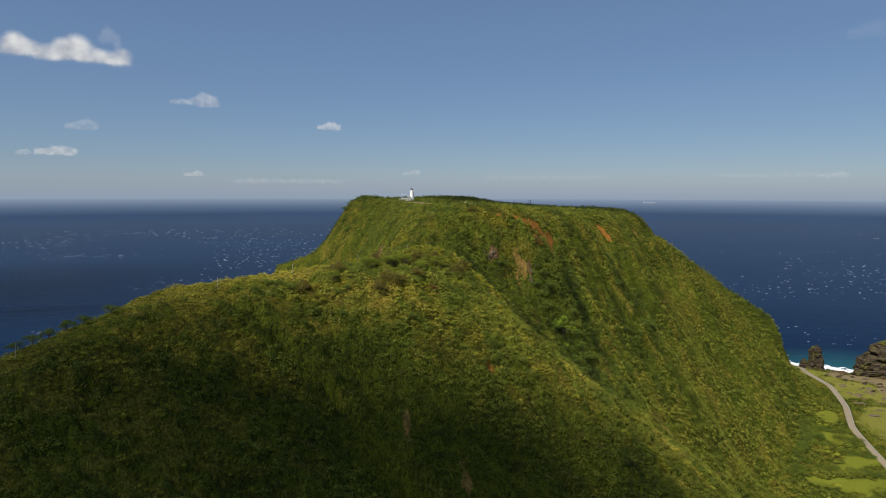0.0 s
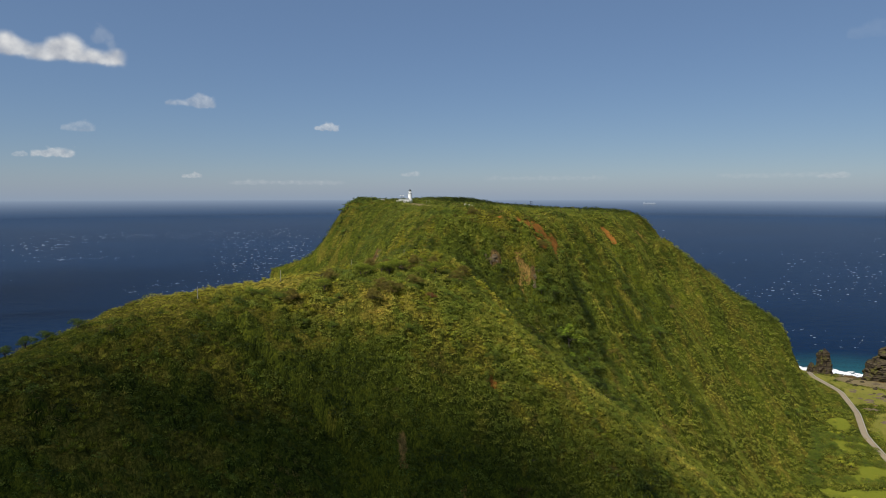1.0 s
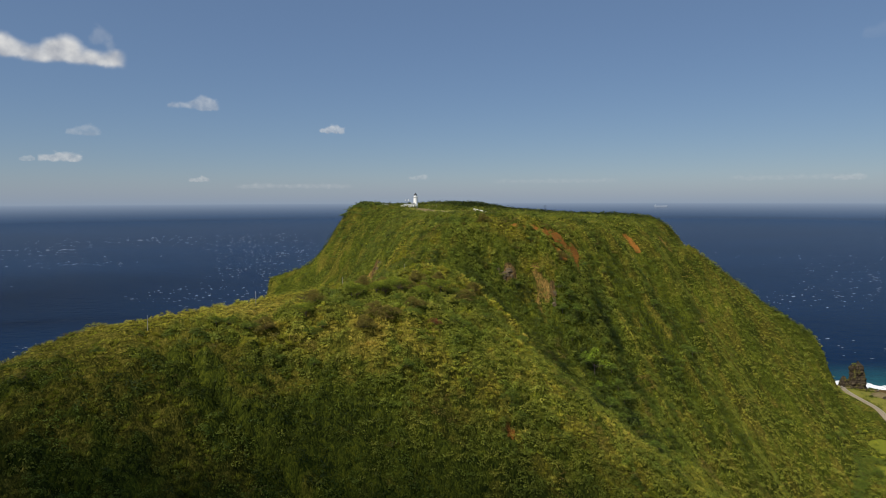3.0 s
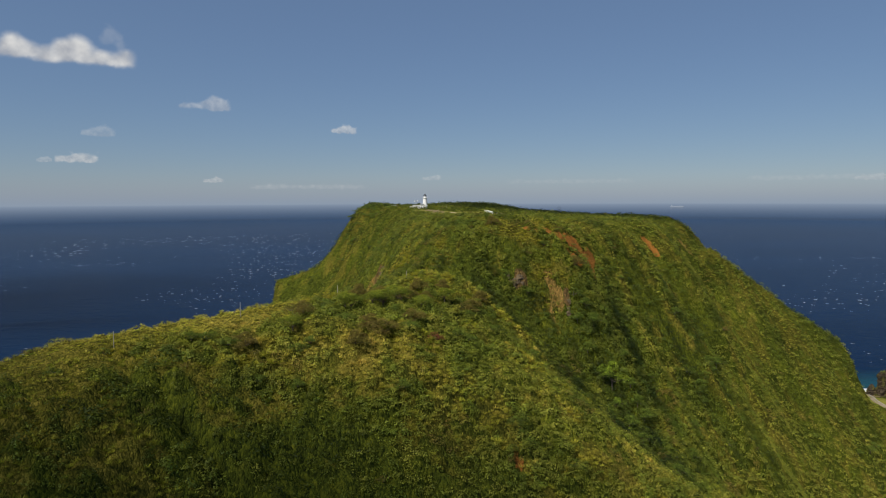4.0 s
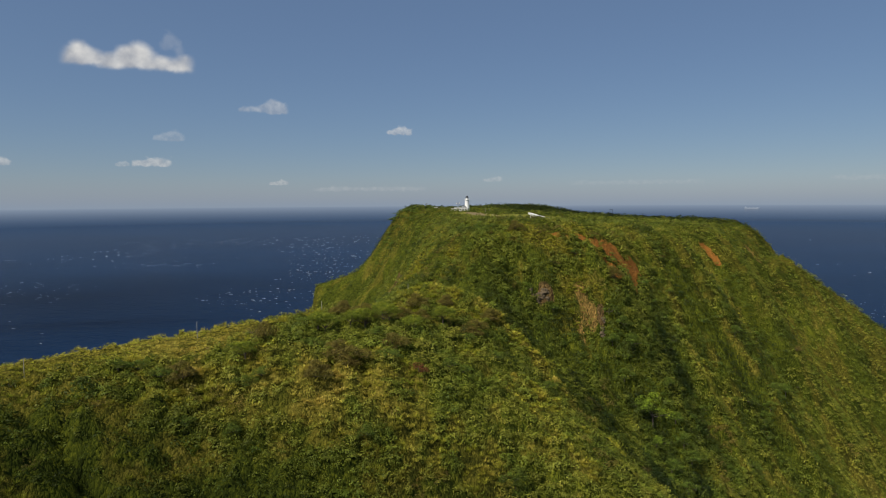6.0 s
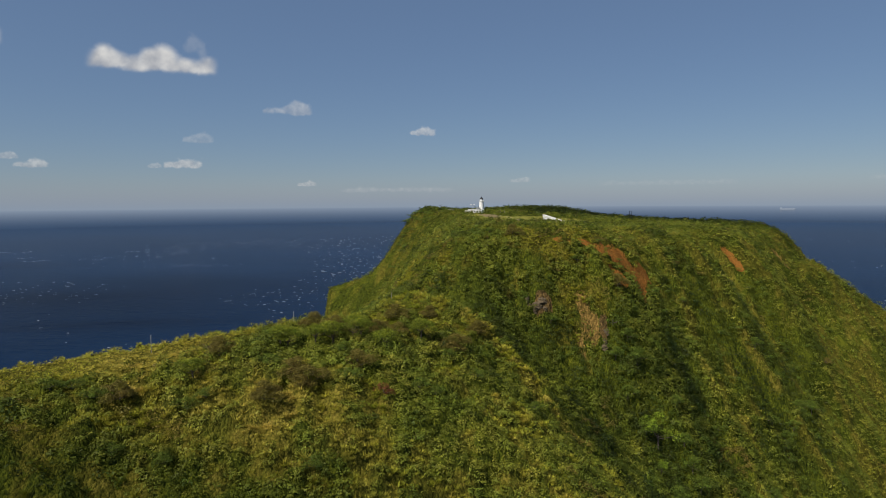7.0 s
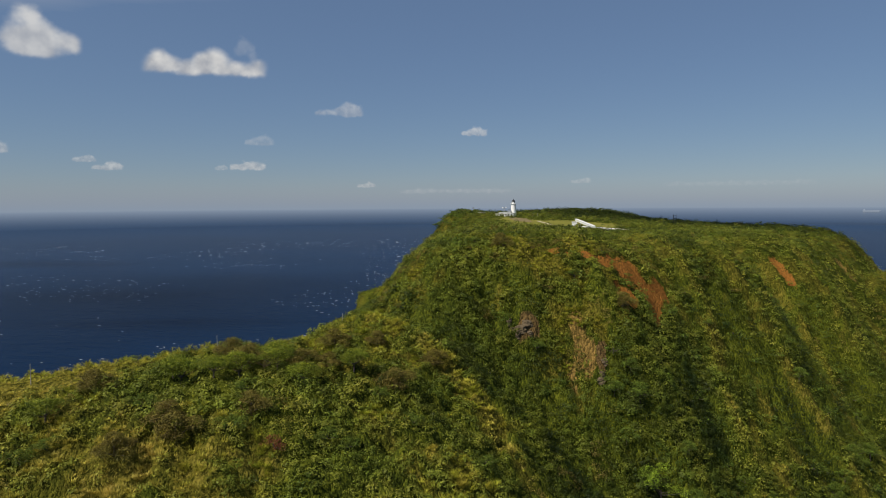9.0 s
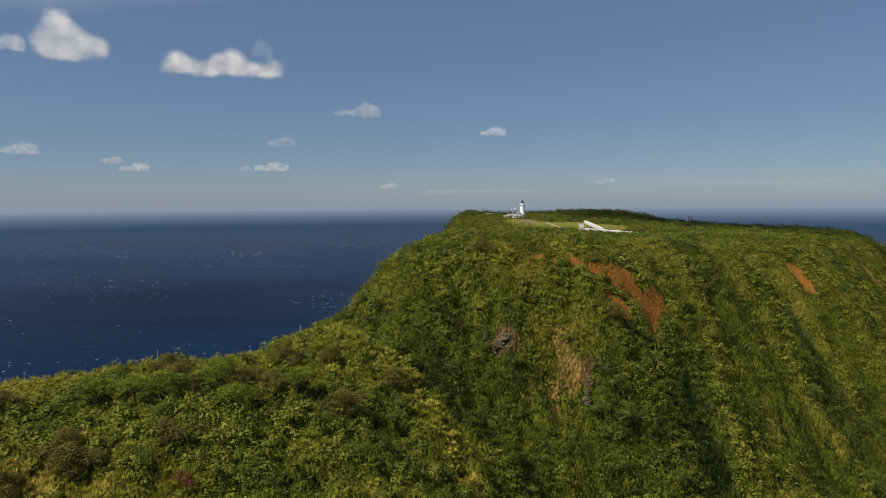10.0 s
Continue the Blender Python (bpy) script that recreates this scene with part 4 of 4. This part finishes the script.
def strip(name, line, width, mat, lift, label, category, kind="structure", kerb=None):
    """A road or path laid on the land along a line, with worn edges."""
    pts = []
    for (ax, ay), (bx, by) in zip(line, line[1:]):
        n = max(2, int(math.hypot(bx - ax, by - ay) / 3))
        pts += [(ax + (bx - ax) * k / n, ay + (by - ay) * k / n) for k in range(n)]
    p = np.array(pts + [line[-1]], float)
    for _ in range(12):
        p[1:-1] = 0.5 * p[1:-1] + 0.25 * (p[:-2] + p[2:])
    t = np.gradient(p, axis=0)
    t /= np.linalg.norm(t, axis=1, keepdims=True)
    side = np.stack([-t[:, 1], t[:, 0]], -1)
    w = width / 2 * (1 + 0.15 * (value_noise(np.arange(len(p)) / 3.0, np.zeros(len(p)), 71) - 0.5))
    mid = land(p[:, 0], p[:, 1]) + lift
    rows = []
    for off, drop in ((-1.02, -1.2), (-1, 0.0), (0, 0.08), (1, 0.0), (1.02, -1.2)):
        q = p + side * (off * w)[:, None]
        rows.append(np.column_stack([q, mid + drop]))
    v = np.stack(rows, 1)
    k = np.arange(v.shape[0] * 5).reshape(-1, 5)
    faces = np.stack([k[:-1, :-1], k[:-1, 1:], k[1:, 1:], k[1:, :-1]], -1).reshape(-1, 4)
    ob = tagged(new(name, mesh_of(name, v.reshape(-1, 3), faces, mat)), label, category, kind=kind)
    if kerb:
        q = p + side * (w + 0.3)[:, None]
        for a, b in zip(range(0, len(p) - 2, 2), range(2, len(p), 2)):
            bm = bmesh.new()
            va = [bm.verts.new((*(q[i] + side[i] * o), mid[i] + h)) for i in (a, b) for o in (-0.25, 0.25) for h in (-0.8, 0.45)]
            bmesh.ops.convex_hull(bm, input=va)
            part("kerb_stone", bm, kerb, ob)
    return ob


strip("road", [(px, py) for px, py, _ in ROAD_LINE], 5.2, ROAD, 0.35,
      "pale worn coastal road curving round the foot of the slope", "road", kerb=CONCRETE)
strip("path", [(-24, 742), (-12, 716), (6, 672), (24, 634), (30, 618)], 2.2, PATH, 0.15, "pale concrete path across the lawn", "path")


# ---- posts on the crest ----
def build_post(x, y, high):
    z = ground_at(x, y) - 0.5
    post = tagged(empty_at("post", x, y, z), "thin weathered pale pole standing in the grass", "post", "thin poles in the grass")
    part("pole", rod((0, 0, 0), (0.05, 0.03, high + 0.5), 0.1, 0.08, 8), CONCRETE, post)
    part("cap", rod((0.05, 0.03, high + 0.5), (0.05, 0.03, high + 0.62), 0.12, 0.09, 8), CONCRETE, post)


for px, py, ph in ((-18, 742, 4.6), (-14, 742, 4.2), (-91, 253, 4.4), (-70, 292, 4.2), (-124, 180, 3.6), (-44, 325, 4.2), (-20, 352, 4.0)):
    build_post(px, py, ph)


def build_beacon(x, y):
    z = ground_at(x, y) - 0.3
    ob = tagged(empty_at("beacon", x, y, z), "dark thin double pole with cross bars on the plateau", "beacon")
    for s in (-1.0, 1.0):
        part("pole", rod((s, 0, 0), (s, 0, 9.4), 0.24, 0.2), DARK, ob)
    for h in (4.2, 6.6, 9.0):
        part("cross_bar", rod((-1.1, 0, h), (1.1, 0, h), 0.1), DARK, ob)


build_beacon(99, 723)


# ---- trees and single bushes ----
def crown_mesh(name, mat, lobes, leaf, count, seed, blade=False):
    rng = np.random.default_rng(seed)
    c = Cover()
    for x, y, z, r, flat in lobes:
        n = max(10, int(count * 1.6 * r * r))
        a, up = rng.uniform(0, 2 * np.pi, n), rng.uniform(-0.35, 1, n)
        o = np.sqrt(1 - up ** 2) * rng.uniform(0.55, 1.05, n)
        where = np.stack([x + r * o * np.cos(a), y + r * o * np.sin(a), z + r * flat * up], -1)
        # tint rises with up: lit tops and shaded undersides put into the leaf colour
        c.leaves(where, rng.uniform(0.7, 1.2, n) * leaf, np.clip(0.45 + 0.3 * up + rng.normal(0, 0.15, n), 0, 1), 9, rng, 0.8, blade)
    return c.mesh(name, mat)


def build_tree(name, label, seed, high, wide, mat, leaf=0.5, flat=0.5, category="tree", count=9):
    rng = random.Random(seed)
    tree = tagged(new(name), label, category)
    bm = rod((0, 0, -0.6), (0.15, 0.1, high * 0.45), 0.24, 0.17, 7)
    lobes = []
    for k in range(rng.randint(5, 7)):
        a, r = 2 * math.pi * (k + rng.random() * 0.9) / 6, wide * rng.uniform(0.25, 0.75)
        tip = (r * math.cos(a), r * math.sin(a), high * (rng.uniform(0.42, 0.8) if category == "tree" else rng.uniform(0.12, 0.55)))
        rod((0.15, 0.1, high * rng.uniform(0.3, 0.45) * (1.0 if category == "tree" else 0.3)), tip, 0.1, 0.04, 5, bm)
        lobes.append((*tip, wide * rng.uniform(0.2, 0.42), flat))
    lobes.append((0, 0, high * (0.85 if category == "tree" else 0.6), wide * 0.4, flat))
    part("trunk", bm, BARK, tree)
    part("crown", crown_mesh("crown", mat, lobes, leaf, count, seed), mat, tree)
    return tree


GREEN_LABEL, DARK_LABEL = "wind-shaped broadleaf tree with layered green crown", "round dark green leafy tree in the gully"
KINDS = [build_tree("broadleaf_tree", GREEN_LABEL, 101, 5.6, 5.6, TREE_LEAF, 0.8, 0.42),
         build_tree("round_tree", DARK_LABEL, 102, 5.4, 5.2, DARK_LEAF, 0.85, 0.65),
         build_tree("brown_bush", "large fuzzy brown half-bare bush", 103, 5.4, 5.0, TWIGS, 0.75, 0.7, "bush", 22),
         build_tree("red_bush", "small bush with dull red leaves", 104, 2.6, 3.6, RED_LEAF, 0.65, 0.6, "bush", 14),
         build_tree("small_bush", "rounded dark green leafy bush", 105, 3.2, 3.6, DARK_LEAF, 0.75, 0.6, "bush", 12),
         build_tree("bright_tree", "tall bright yellow-green tree in the dark gully", 107, 8.5, 4.6, BRIGHT_LEAF, 0.8, 0.9, "tree", 8),
         build_tree("bare_tree", "grey-trunked tree with a thin brown half-bare crown", 106, 5.0, 3.4, TWIGS, 0.55, 0.7, "tree", 7)]
PLACES = [[(-18, 312), (-24, 305), (-34, 298), (-27, 300), (-10, 310), (-3, 322), (-22, 319), (-36, 298), (-48, 276)],
          [(66, 386), (68, 372), (72, 364), (62, 378), (76, 356), (63, 390), (141, 443), (136, 436), (146, 452), (58, 384), (84, 372), (128, 458), (80, 386), (82, 378), (86, 368),
           (80, 348), (92, 340), (120, 400), (158, 470), (110, 372), (300, 560), (312, 576), (330, 590), (345, 610), (322, 545), (352, 570)],
          [(-14, 334), (-26, 313), (-13, 293), (-28, 272), (-25, 283), (-10, 323), (-21, 280), (-34, 317), (7, 324), (-4, 340), (-59, 265), (-16, 320), (11, 344), (-48, 288), (60, 404), (18, 402)],
          [(-5, 288), (-27, 286)],
          [(-126, 199), (-124, 205), (-128, 194), (-117, 220), (-130, 189), (-121, 210), (-34, 286), (2, 297), (-13, 286), (5, 317), (6, 298), (-19, 301), (-73, 261), (-70, 264), (-63, 262), (-41, 270), (-44, 267), (-41, 254), (-52, 253), (-13, 264), (14, 316),
           (30, 322), (44, 402), (92, 440), (8, 404), (34, 380), (100, 404), (116, 426), (20, 272), (365, 600), (378, 640), (390, 665), (372, 560), (360, 540), (395, 690)],
          [(72, 371), (72, 364)],
          [(-24, 306), (-19, 308), (-52, 290)]]


def top_at(x, y):
    """Height at which a bush stands among the low growth."""
    return ground_at(x, y) + 0.7 * max(0.0, float(canopy(np.array([x]), np.array([y]))[0]))


rng = random.Random(9)
for kind, spots_of in zip(KINDS, PLACES):
    for k, (px, py) in enumerate(spots_of):
        m = pose(px, py, top_at(px, py) - 0.1, 0, 0, rng.uniform(0, 360)) @ Matrix.Scale(rng.uniform(0.85, 1.15) * (0.85 if kind is KINDS[4] else 0.7 if (px, py) == (72, 364) else 1.45 if kind is KINDS[5] else 1.0) * (1.2 if (px, py) == (-14, 334) else 1.0), 4)
        if k:
            ob = copy_thing(kind, m)
            ob.matrix_world = m
        else:
            kind.matrix_world = m


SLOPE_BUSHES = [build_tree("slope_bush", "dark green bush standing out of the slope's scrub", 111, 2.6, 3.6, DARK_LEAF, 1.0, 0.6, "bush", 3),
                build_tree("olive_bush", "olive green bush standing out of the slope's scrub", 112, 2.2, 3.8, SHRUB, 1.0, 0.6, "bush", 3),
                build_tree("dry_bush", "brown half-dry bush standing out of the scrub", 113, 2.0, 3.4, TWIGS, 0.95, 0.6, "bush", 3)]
placed = [0, 0, 0]
while sum(placed) < 230:
    far = rng.random() < 0.5
    px, py = (rng.uniform(-10, 240), rng.uniform(390, 640)) if far else (rng.uniform(-115, 110), rng.uniform(235, 400))
    spot = np.array([px]), np.array([py])
    z = ground_at(px, py)
    hollow = (ground_at(px + 7, py) + ground_at(px - 7, py) + ground_at(px, py + 7) + ground_at(px, py - 7)) / 4 - z
    bare = max(float(spread(p, *spot, s)[0]) for p, s in ((RED_PATCHES, 42), (TAN_PATCHES, 43), (LAWN_PATCHES, 41)))
    if z < 25 or bare > 0.2 or (px < -50 and py > 262) or 0.5 + 0.2 * hollow + 0.6 * (fractal(*[q / 20 for q in spot], 77)[0] - 0.5) < rng.random():
        continue
    k = 2 if rng.random() < 0.22 else (0 if rng.random() < 0.5 else 1)
    size = rng.uniform(0.55, 1.15) * (1.35 if far else 1.0)
    m = pose(px, py, z - 0.4, 0, 0, rng.uniform(0, 360)) @ Matrix.Diagonal((size, size * rng.uniform(0.8, 1.25), size * rng.uniform(0.7, 1.0), 1))
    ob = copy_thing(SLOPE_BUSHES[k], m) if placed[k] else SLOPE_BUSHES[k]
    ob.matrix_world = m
    placed[k] += 1


def build_palm(seed):
    rng = np.random.default_rng(seed)
    palm = tagged(new("palm_tree"), "small palm with drooping pale green fronds near the road", "palm tree")
    part("trunk", rod((0, 0, -0.5), (0.3, 0.1, 4.6), 0.2, 0.14, 7), BARK, palm)
    for k in range(11):
        a = 2 * math.pi * k / 11 + rng.uniform(-0.2, 0.2)
        v, f = [], []
        for j in range(6):
            s = j / 5
            r, z, w = 2.6 * s, 4.6 + 1.3 * s - 2.6 * s * s, 0.42 * math.sin(math.pi * min(0.97, s * 0.85 + 0.12))
            v += [(0.3 + r * math.cos(a) - w * math.sin(a), 0.1 + r * math.sin(a) + w * math.cos(a), z - 0.15),
                  (0.3 + r * math.cos(a), 0.1 + r * math.sin(a), z),
                  (0.3 + r * math.cos(a) + w * math.sin(a), 0.1 + r * math.sin(a) - w * math.cos(a), z - 0.15)]
        for j in range(5):
            f += [(3 * j, 3 * j + 1, 3 * j + 4, 3 * j + 3), (3 * j + 1, 3 * j + 2, 3 * j + 5, 3 * j + 4)]
        part("frond", mesh_of("frond", v, f, GRASS, {"tint": np.full(18, 0.3 + 0.3 * rng.random())}), GRASS, palm)
    return palm


# hedges between the small fields, bush by bush
hedge_rng = random.Random(17)
for line, wide in (([(373, 580), (386, 562)], 3.0), ([(355, 545), (368, 539), (379, 537)], 3.0), ([(312, 510), (340, 506), (363, 496)], 3.2), ([(364, 606), (384, 592), (392, 600)], 2.5),
                   ([(300, 500), (306, 530), (330, 560), (352, 596)], 7.0), ([(344, 548), (350, 560), (360, 600)], 3.0)):
    for (ax, ay), (bx, by) in zip(line, line[1:]):
        for k in range(int(math.hypot(bx - ax, by - ay) / 2.6)):
            s = hedge_rng.random()
            px, py = ax + (bx - ax) * s + hedge_rng.gauss(0, wide * 0.3), ay + (by - ay) * s + hedge_rng.gauss(0, wide * 0.3)
            size = hedge_rng.uniform(1.3, 2.3)
            m = pose(px, py, ground_at(px, py) - 0.4, 0, 0, hedge_rng.uniform(0, 360)) @ Matrix.Diagonal((size, size, size * hedge_rng.uniform(0.8, 1.2), 1))
            copy_thing(SLOPE_BUSHES[0 if hedge_rng.random() < 0.7 else 1], m).matrix_world = m


palm = build_palm(7)
for k, (px, py) in enumerate([(396, 640), (373, 607), (378, 604), (344, 532), (347, 536), (345, 548), (340, 540), (309, 475), (318, 466), (404, 668)]):
    m = pose(px, py, ground_at(px, py), 0, 0, 40 * k) @ Matrix.Scale(0.85 + 0.07 * (k % 4), 4)
    if k:
        copy_thing(palm, m).matrix_world = m
    else:
        palm.matrix_world = m


# ---- shore rocks, surf, whitecaps, a ship ----
def build_rock(x, y, z, wide, deep, high, seed, label, lean=0.0, cap=0, name="sea_rock", mat=None, group="rocks on the shore", n_a=56, n_h=34, taper=0.62):
    """A dark layered rock, broken along its beds."""
    rng = np.random.default_rng(seed)
    t, a = np.meshgrid(np.linspace(0, 1, n_h), np.linspace(0, 2 * np.pi, n_a, endpoint=False), indexing="ij")
    r = (1 - taper * t ** 1.3) * np.where(t > 0.9, np.sqrt(np.clip(1 - ((t - 0.9) / 0.1) ** 2, 0, 1)), 1)
    cx, sx = np.cos(a), np.sin(a)
    rough = fractal(cx * 2.4 + 7 + seed, sx * 2.4 + t * 3.0, seed, 5) - 0.5 + 0.5 * (value_noise(a * 3.5, t * 9, seed + 8) - 0.5) * (t < 0.9)
    beds = np.floor(t * 11 + 1.5 * fractal(cx + 3, sx + 3, seed + 2)) % 2
    r = r * (1 + 0.9 * rough + 0.07 * beds * (t < 0.85))
    top = high * (1 + 0.35 * (fractal(cx * 1.5 + 9, sx * 1.5 + 2, seed + 5) - 0.5))
    v = np.stack([x + r * cx * wide / 2 + lean * t * high, y + r * sx * deep / 2, z - 2 + t * top], -1).reshape(-1, 3)
    k = np.arange(n_a * n_h).reshape(n_h, n_a)
    f = np.stack([k[:-1], np.roll(k[:-1], -1, 1), np.roll(k[1:], -1, 1), k[1:]], -1).reshape(-1, 4)
    ob = tagged(new(name, mesh_of(name, v, f, mat or ROCK)), label, "rock", group)
    if cap:
        c = Cover()
        n = cap
        b, q = rng.uniform(0, 2 * np.pi, n), np.sqrt(rng.uniform(0, 1, n)) * 0.5 * (1 - taper)
        w = np.stack([x + q * np.cos(b) * wide + lean * high, y + q * np.sin(b) * deep, z - 2 + high * (1.0 - 0.5 * q * q) + rng.uniform(-1.5, 1, n)], -1)
        c.leaves(w, np.full(n, 1.5), rng.uniform(0.45, 0.9, n), 10, rng, 0.6)
        part("grass_cap", c.mesh("grass_cap", SHRUB), SHRUB, ob, "yellow-green grass growing on top")


build_rock(513, 852, 2, 19, 17, 32, 81, "tall dark pinnacle of rock at the surf", -0.03, 90, taper=0.42)
build_rock(500, 857, 2, 11, 11, 15, 82, "lower dark rock leaning on the pinnacle")
build_rock(586, 806, 2, 62, 44, 50, 83, "huge dark layered shore rock with a grassy top", 0.0, 900, taper=0.36)
build_rock(549, 806, 2, 26, 24, 30, 84, "dark broken rock block beside the huge one", taper=0.4)
shore_rng = random.Random(12)
for k in range(70):
    sx = shore_rng.uniform(495, 590)
    sy = 872 - 0.62 * (sx - 500) - shore_rng.uniform(5, 150)
    s = shore_rng.uniform(1.2, 6)
    build_rock(sx, sy, max(0.0, ground_at(sx, sy)) - 0.5, s * 1.5, s, s * 0.55 + 1.6, 200 + k, "low dark boulder on the sandy shore", n_a=22, n_h=14)


out_rng = random.Random(44)
for cx, cy, rx, ry, count in ((30, 382, 6.5, 1.0, 12), (53.5, 388, 1.6, 3.0, 5), (-46, 449, 5, 3, 8), (397, 742, 8, 8, 10)):
    for k in range(count):
        sx = cx + out_rng.uniform(-rx, rx)
        sy = cy + out_rng.uniform(-ry, ry) + (0.3 * (sx - cx) if cx < 100 else 0.0)
        s = out_rng.uniform(1.3, 2.4) * (2.2 if cx > 300 else 1.0)
        build_rock(sx, sy, ground_at(sx, sy) + 0.5, s * 1.7, s * 1.3, s * 0.45 + 1.3, 300 + k + int(cx), "weathered brown stone in a bare outcrop on the slope", name="outcrop_stone", mat=STONE,
                   group="stones of the outcrops", n_a=11, n_h=7, taper=0.3)


def build_surf():
    rng = np.random.default_rng(31)
    v, f, n = [], [], 0
    for k in range(90):
        s = k / 89
        x, y = 455 + 150 * s, 872 - 0.62 * (455 + 150 * s - 500) + 8
        for j in range(7):
            o = rng.normal(0, 5.5)
            a, b, turn = rng.uniform(2.0, 5.5), rng.uniform(0.8, 2.4), radians(-32) + rng.normal(0, 0.3)
            cx, cy = x + rng.normal(0, 2) + 0.5 * o, y + o
            ring = [(cx + a * math.cos(t) * math.cos(turn) - b * math.sin(t) * math.sin(turn), cy + a * math.cos(t) * math.sin(turn) + b * math.sin(t) * math.cos(turn), 0.25 + 0.25 * rng.random())
                    for t in np.linspace(0, 2 * np.pi, 7)[:-1]]
            v += ring
            f += [(n, n + 1, n + 2, n + 3), (n, n + 3, n + 4, n + 5)]
            n += 6
    tagged(new("surf", mesh_of("surf", v, f, FOAM)), "white surf breaking along the rocky shore", "surf", kind="stuff")


def build_whitecaps():
    rng = np.random.default_rng(33)
    v, f, n = [], [], 0
    while n < 8 * 2200:
        az, d = radians(rng.uniform(-62, 45)), 1080 + 2220 * rng.uniform(0, 1) ** 1.2
        x, y = 30 + d * math.sin(az), 100 + d * math.cos(az)
        if value_noise(np.array([x / 320]), np.array([y / 320]), 91)[0] < rng.uniform(0.35, 0.85) + 0.16 * (az > 0.25):
            continue
        a, b = rng.uniform(0.9, 4.4) * (0.25 + d / 2400), rng.uniform(0.1, 0.26) * (0.15 + d / 1900)
        turn = 0.15 + rng.normal(0, 0.25)
        z = float(sea_height(np.array(d))) + 0.3
        for t, w in ((-1, 0.1), (-0.3, 1), (0.5, 0.7), (1, 0.15)):
            px, py = a * t, 0.6 * b * (t * t)
            v += [(x + px * math.cos(turn) - (py + s) * math.sin(turn), y + px * math.sin(turn) + (py + s) * math.cos(turn), z + 0.12 * (s > 0)) for s in (-b * w, b * w)]
        f += [(n, n + 2, n + 3, n + 1), (n + 2, n + 4, n + 5, n + 3), (n + 4, n + 6, n + 7, n + 5)]
        n += 8
    tagged(new("whitecaps", mesh_of("whitecaps", v, f, FOAM)), "scattered white wave crests blown on the sea", "waves", kind="stuff")


for k in range(46):
    sx = shore_rng.gauss(497, 24)
    sy = 706 + 0.9 * (sx - 490) + shore_rng.gauss(0, 20)
    if nearest_on(ROAD_LINE, np.array([sx]), np.array([sy]))[0][0] < 10:
        continue
    s = shore_rng.uniform(2, 8)
    build_rock(sx, sy, ground_at(sx, sy) + 0.9, s * 1.6, s, s * 0.14 + 1.2, 400 + k, "flat brown rock slab lying on the stony shore", mat=SHORE, n_a=13, n_h=8, taper=0.25)


build_surf()
build_whitecaps()


def build_ship(az, away):
    x, y = 30 + away * math.sin(radians(az)), 100 + away * math.cos(radians(az))
    ship = tagged(empty_at("cargo_ship", x, y, float(sea_height(np.array(away))) - 1, -az), "pale cargo ship far out near the horizon", "ship")
    bm = bmesh.new()
    v = [bm.verts.new(p) for p in ((-42, -6, 0), (36, -6, 0), (46, 0, 8), (36, 6, 0), (-42, 6, 0), (-44, -7, 7), (36, -7, 7), (36, 7, 7), (-44, 7, 7))]
    bmesh.ops.convex_hull(bm, input=v)
    ship.matrix_world = ship.matrix_world @ Matrix.Scale(1.05, 4)
    part("hull", bm, SHIP, ship)
    part("bridge", box(-40, -5, 7, -31, 5, 13, 0.5), SHIP, ship)
    part("funnel", rod((-35, 0, 13), (-35, 0, 16), 2.0, 1.6, 10), SHIP, ship)
    for k in range(4):
        part("crane", rod((-14 + 14 * k, 0, 7), (-14 + 14 * k, 0, 11), 0.6), SHIP, ship)


build_ship(18.1, 4700.0)


# dark bushes on the knoll beside the lighthouse
knoll_rng = random.Random(21)
for k in range(60):
    px, py = knoll_rng.uniform(-126, -62), knoll_rng.uniform(750, 815)
    size = knoll_rng.uniform(1.0, 1.7)
    m = pose(px, py, ground_at(px, py) - 0.6, 0, 0, knoll_rng.uniform(0, 360)) @ Matrix.Diagonal((size * 1.4, size * 1.4, size * 0.9, 1))
    copy_thing(SLOPE_BUSHES[0], m).matrix_world = m

# trees along the beds of the gullies
for line in GULLIES:
    for (ax, ay, _), (bx, by, _) in zip(line, line[1:]):
        for k in range(int(math.hypot(bx - ax, by - ay) / 4.5)):
            s = knoll_rng.random()
            px, py = ax + (bx - ax) * s + knoll_rng.gauss(0, 2.2), ay + (by - ay) * s + knoll_rng.gauss(0, 2.2)
            size = knoll_rng.uniform(0.8, 1.5)
            m = pose(px, py, ground_at(px, py) - 0.8, 0, 0, knoll_rng.uniform(0, 360)) @ Matrix.Diagonal((size, size, size * 1.1, 1))
            copy_thing(SLOPE_BUSHES[0], m).matrix_world = m
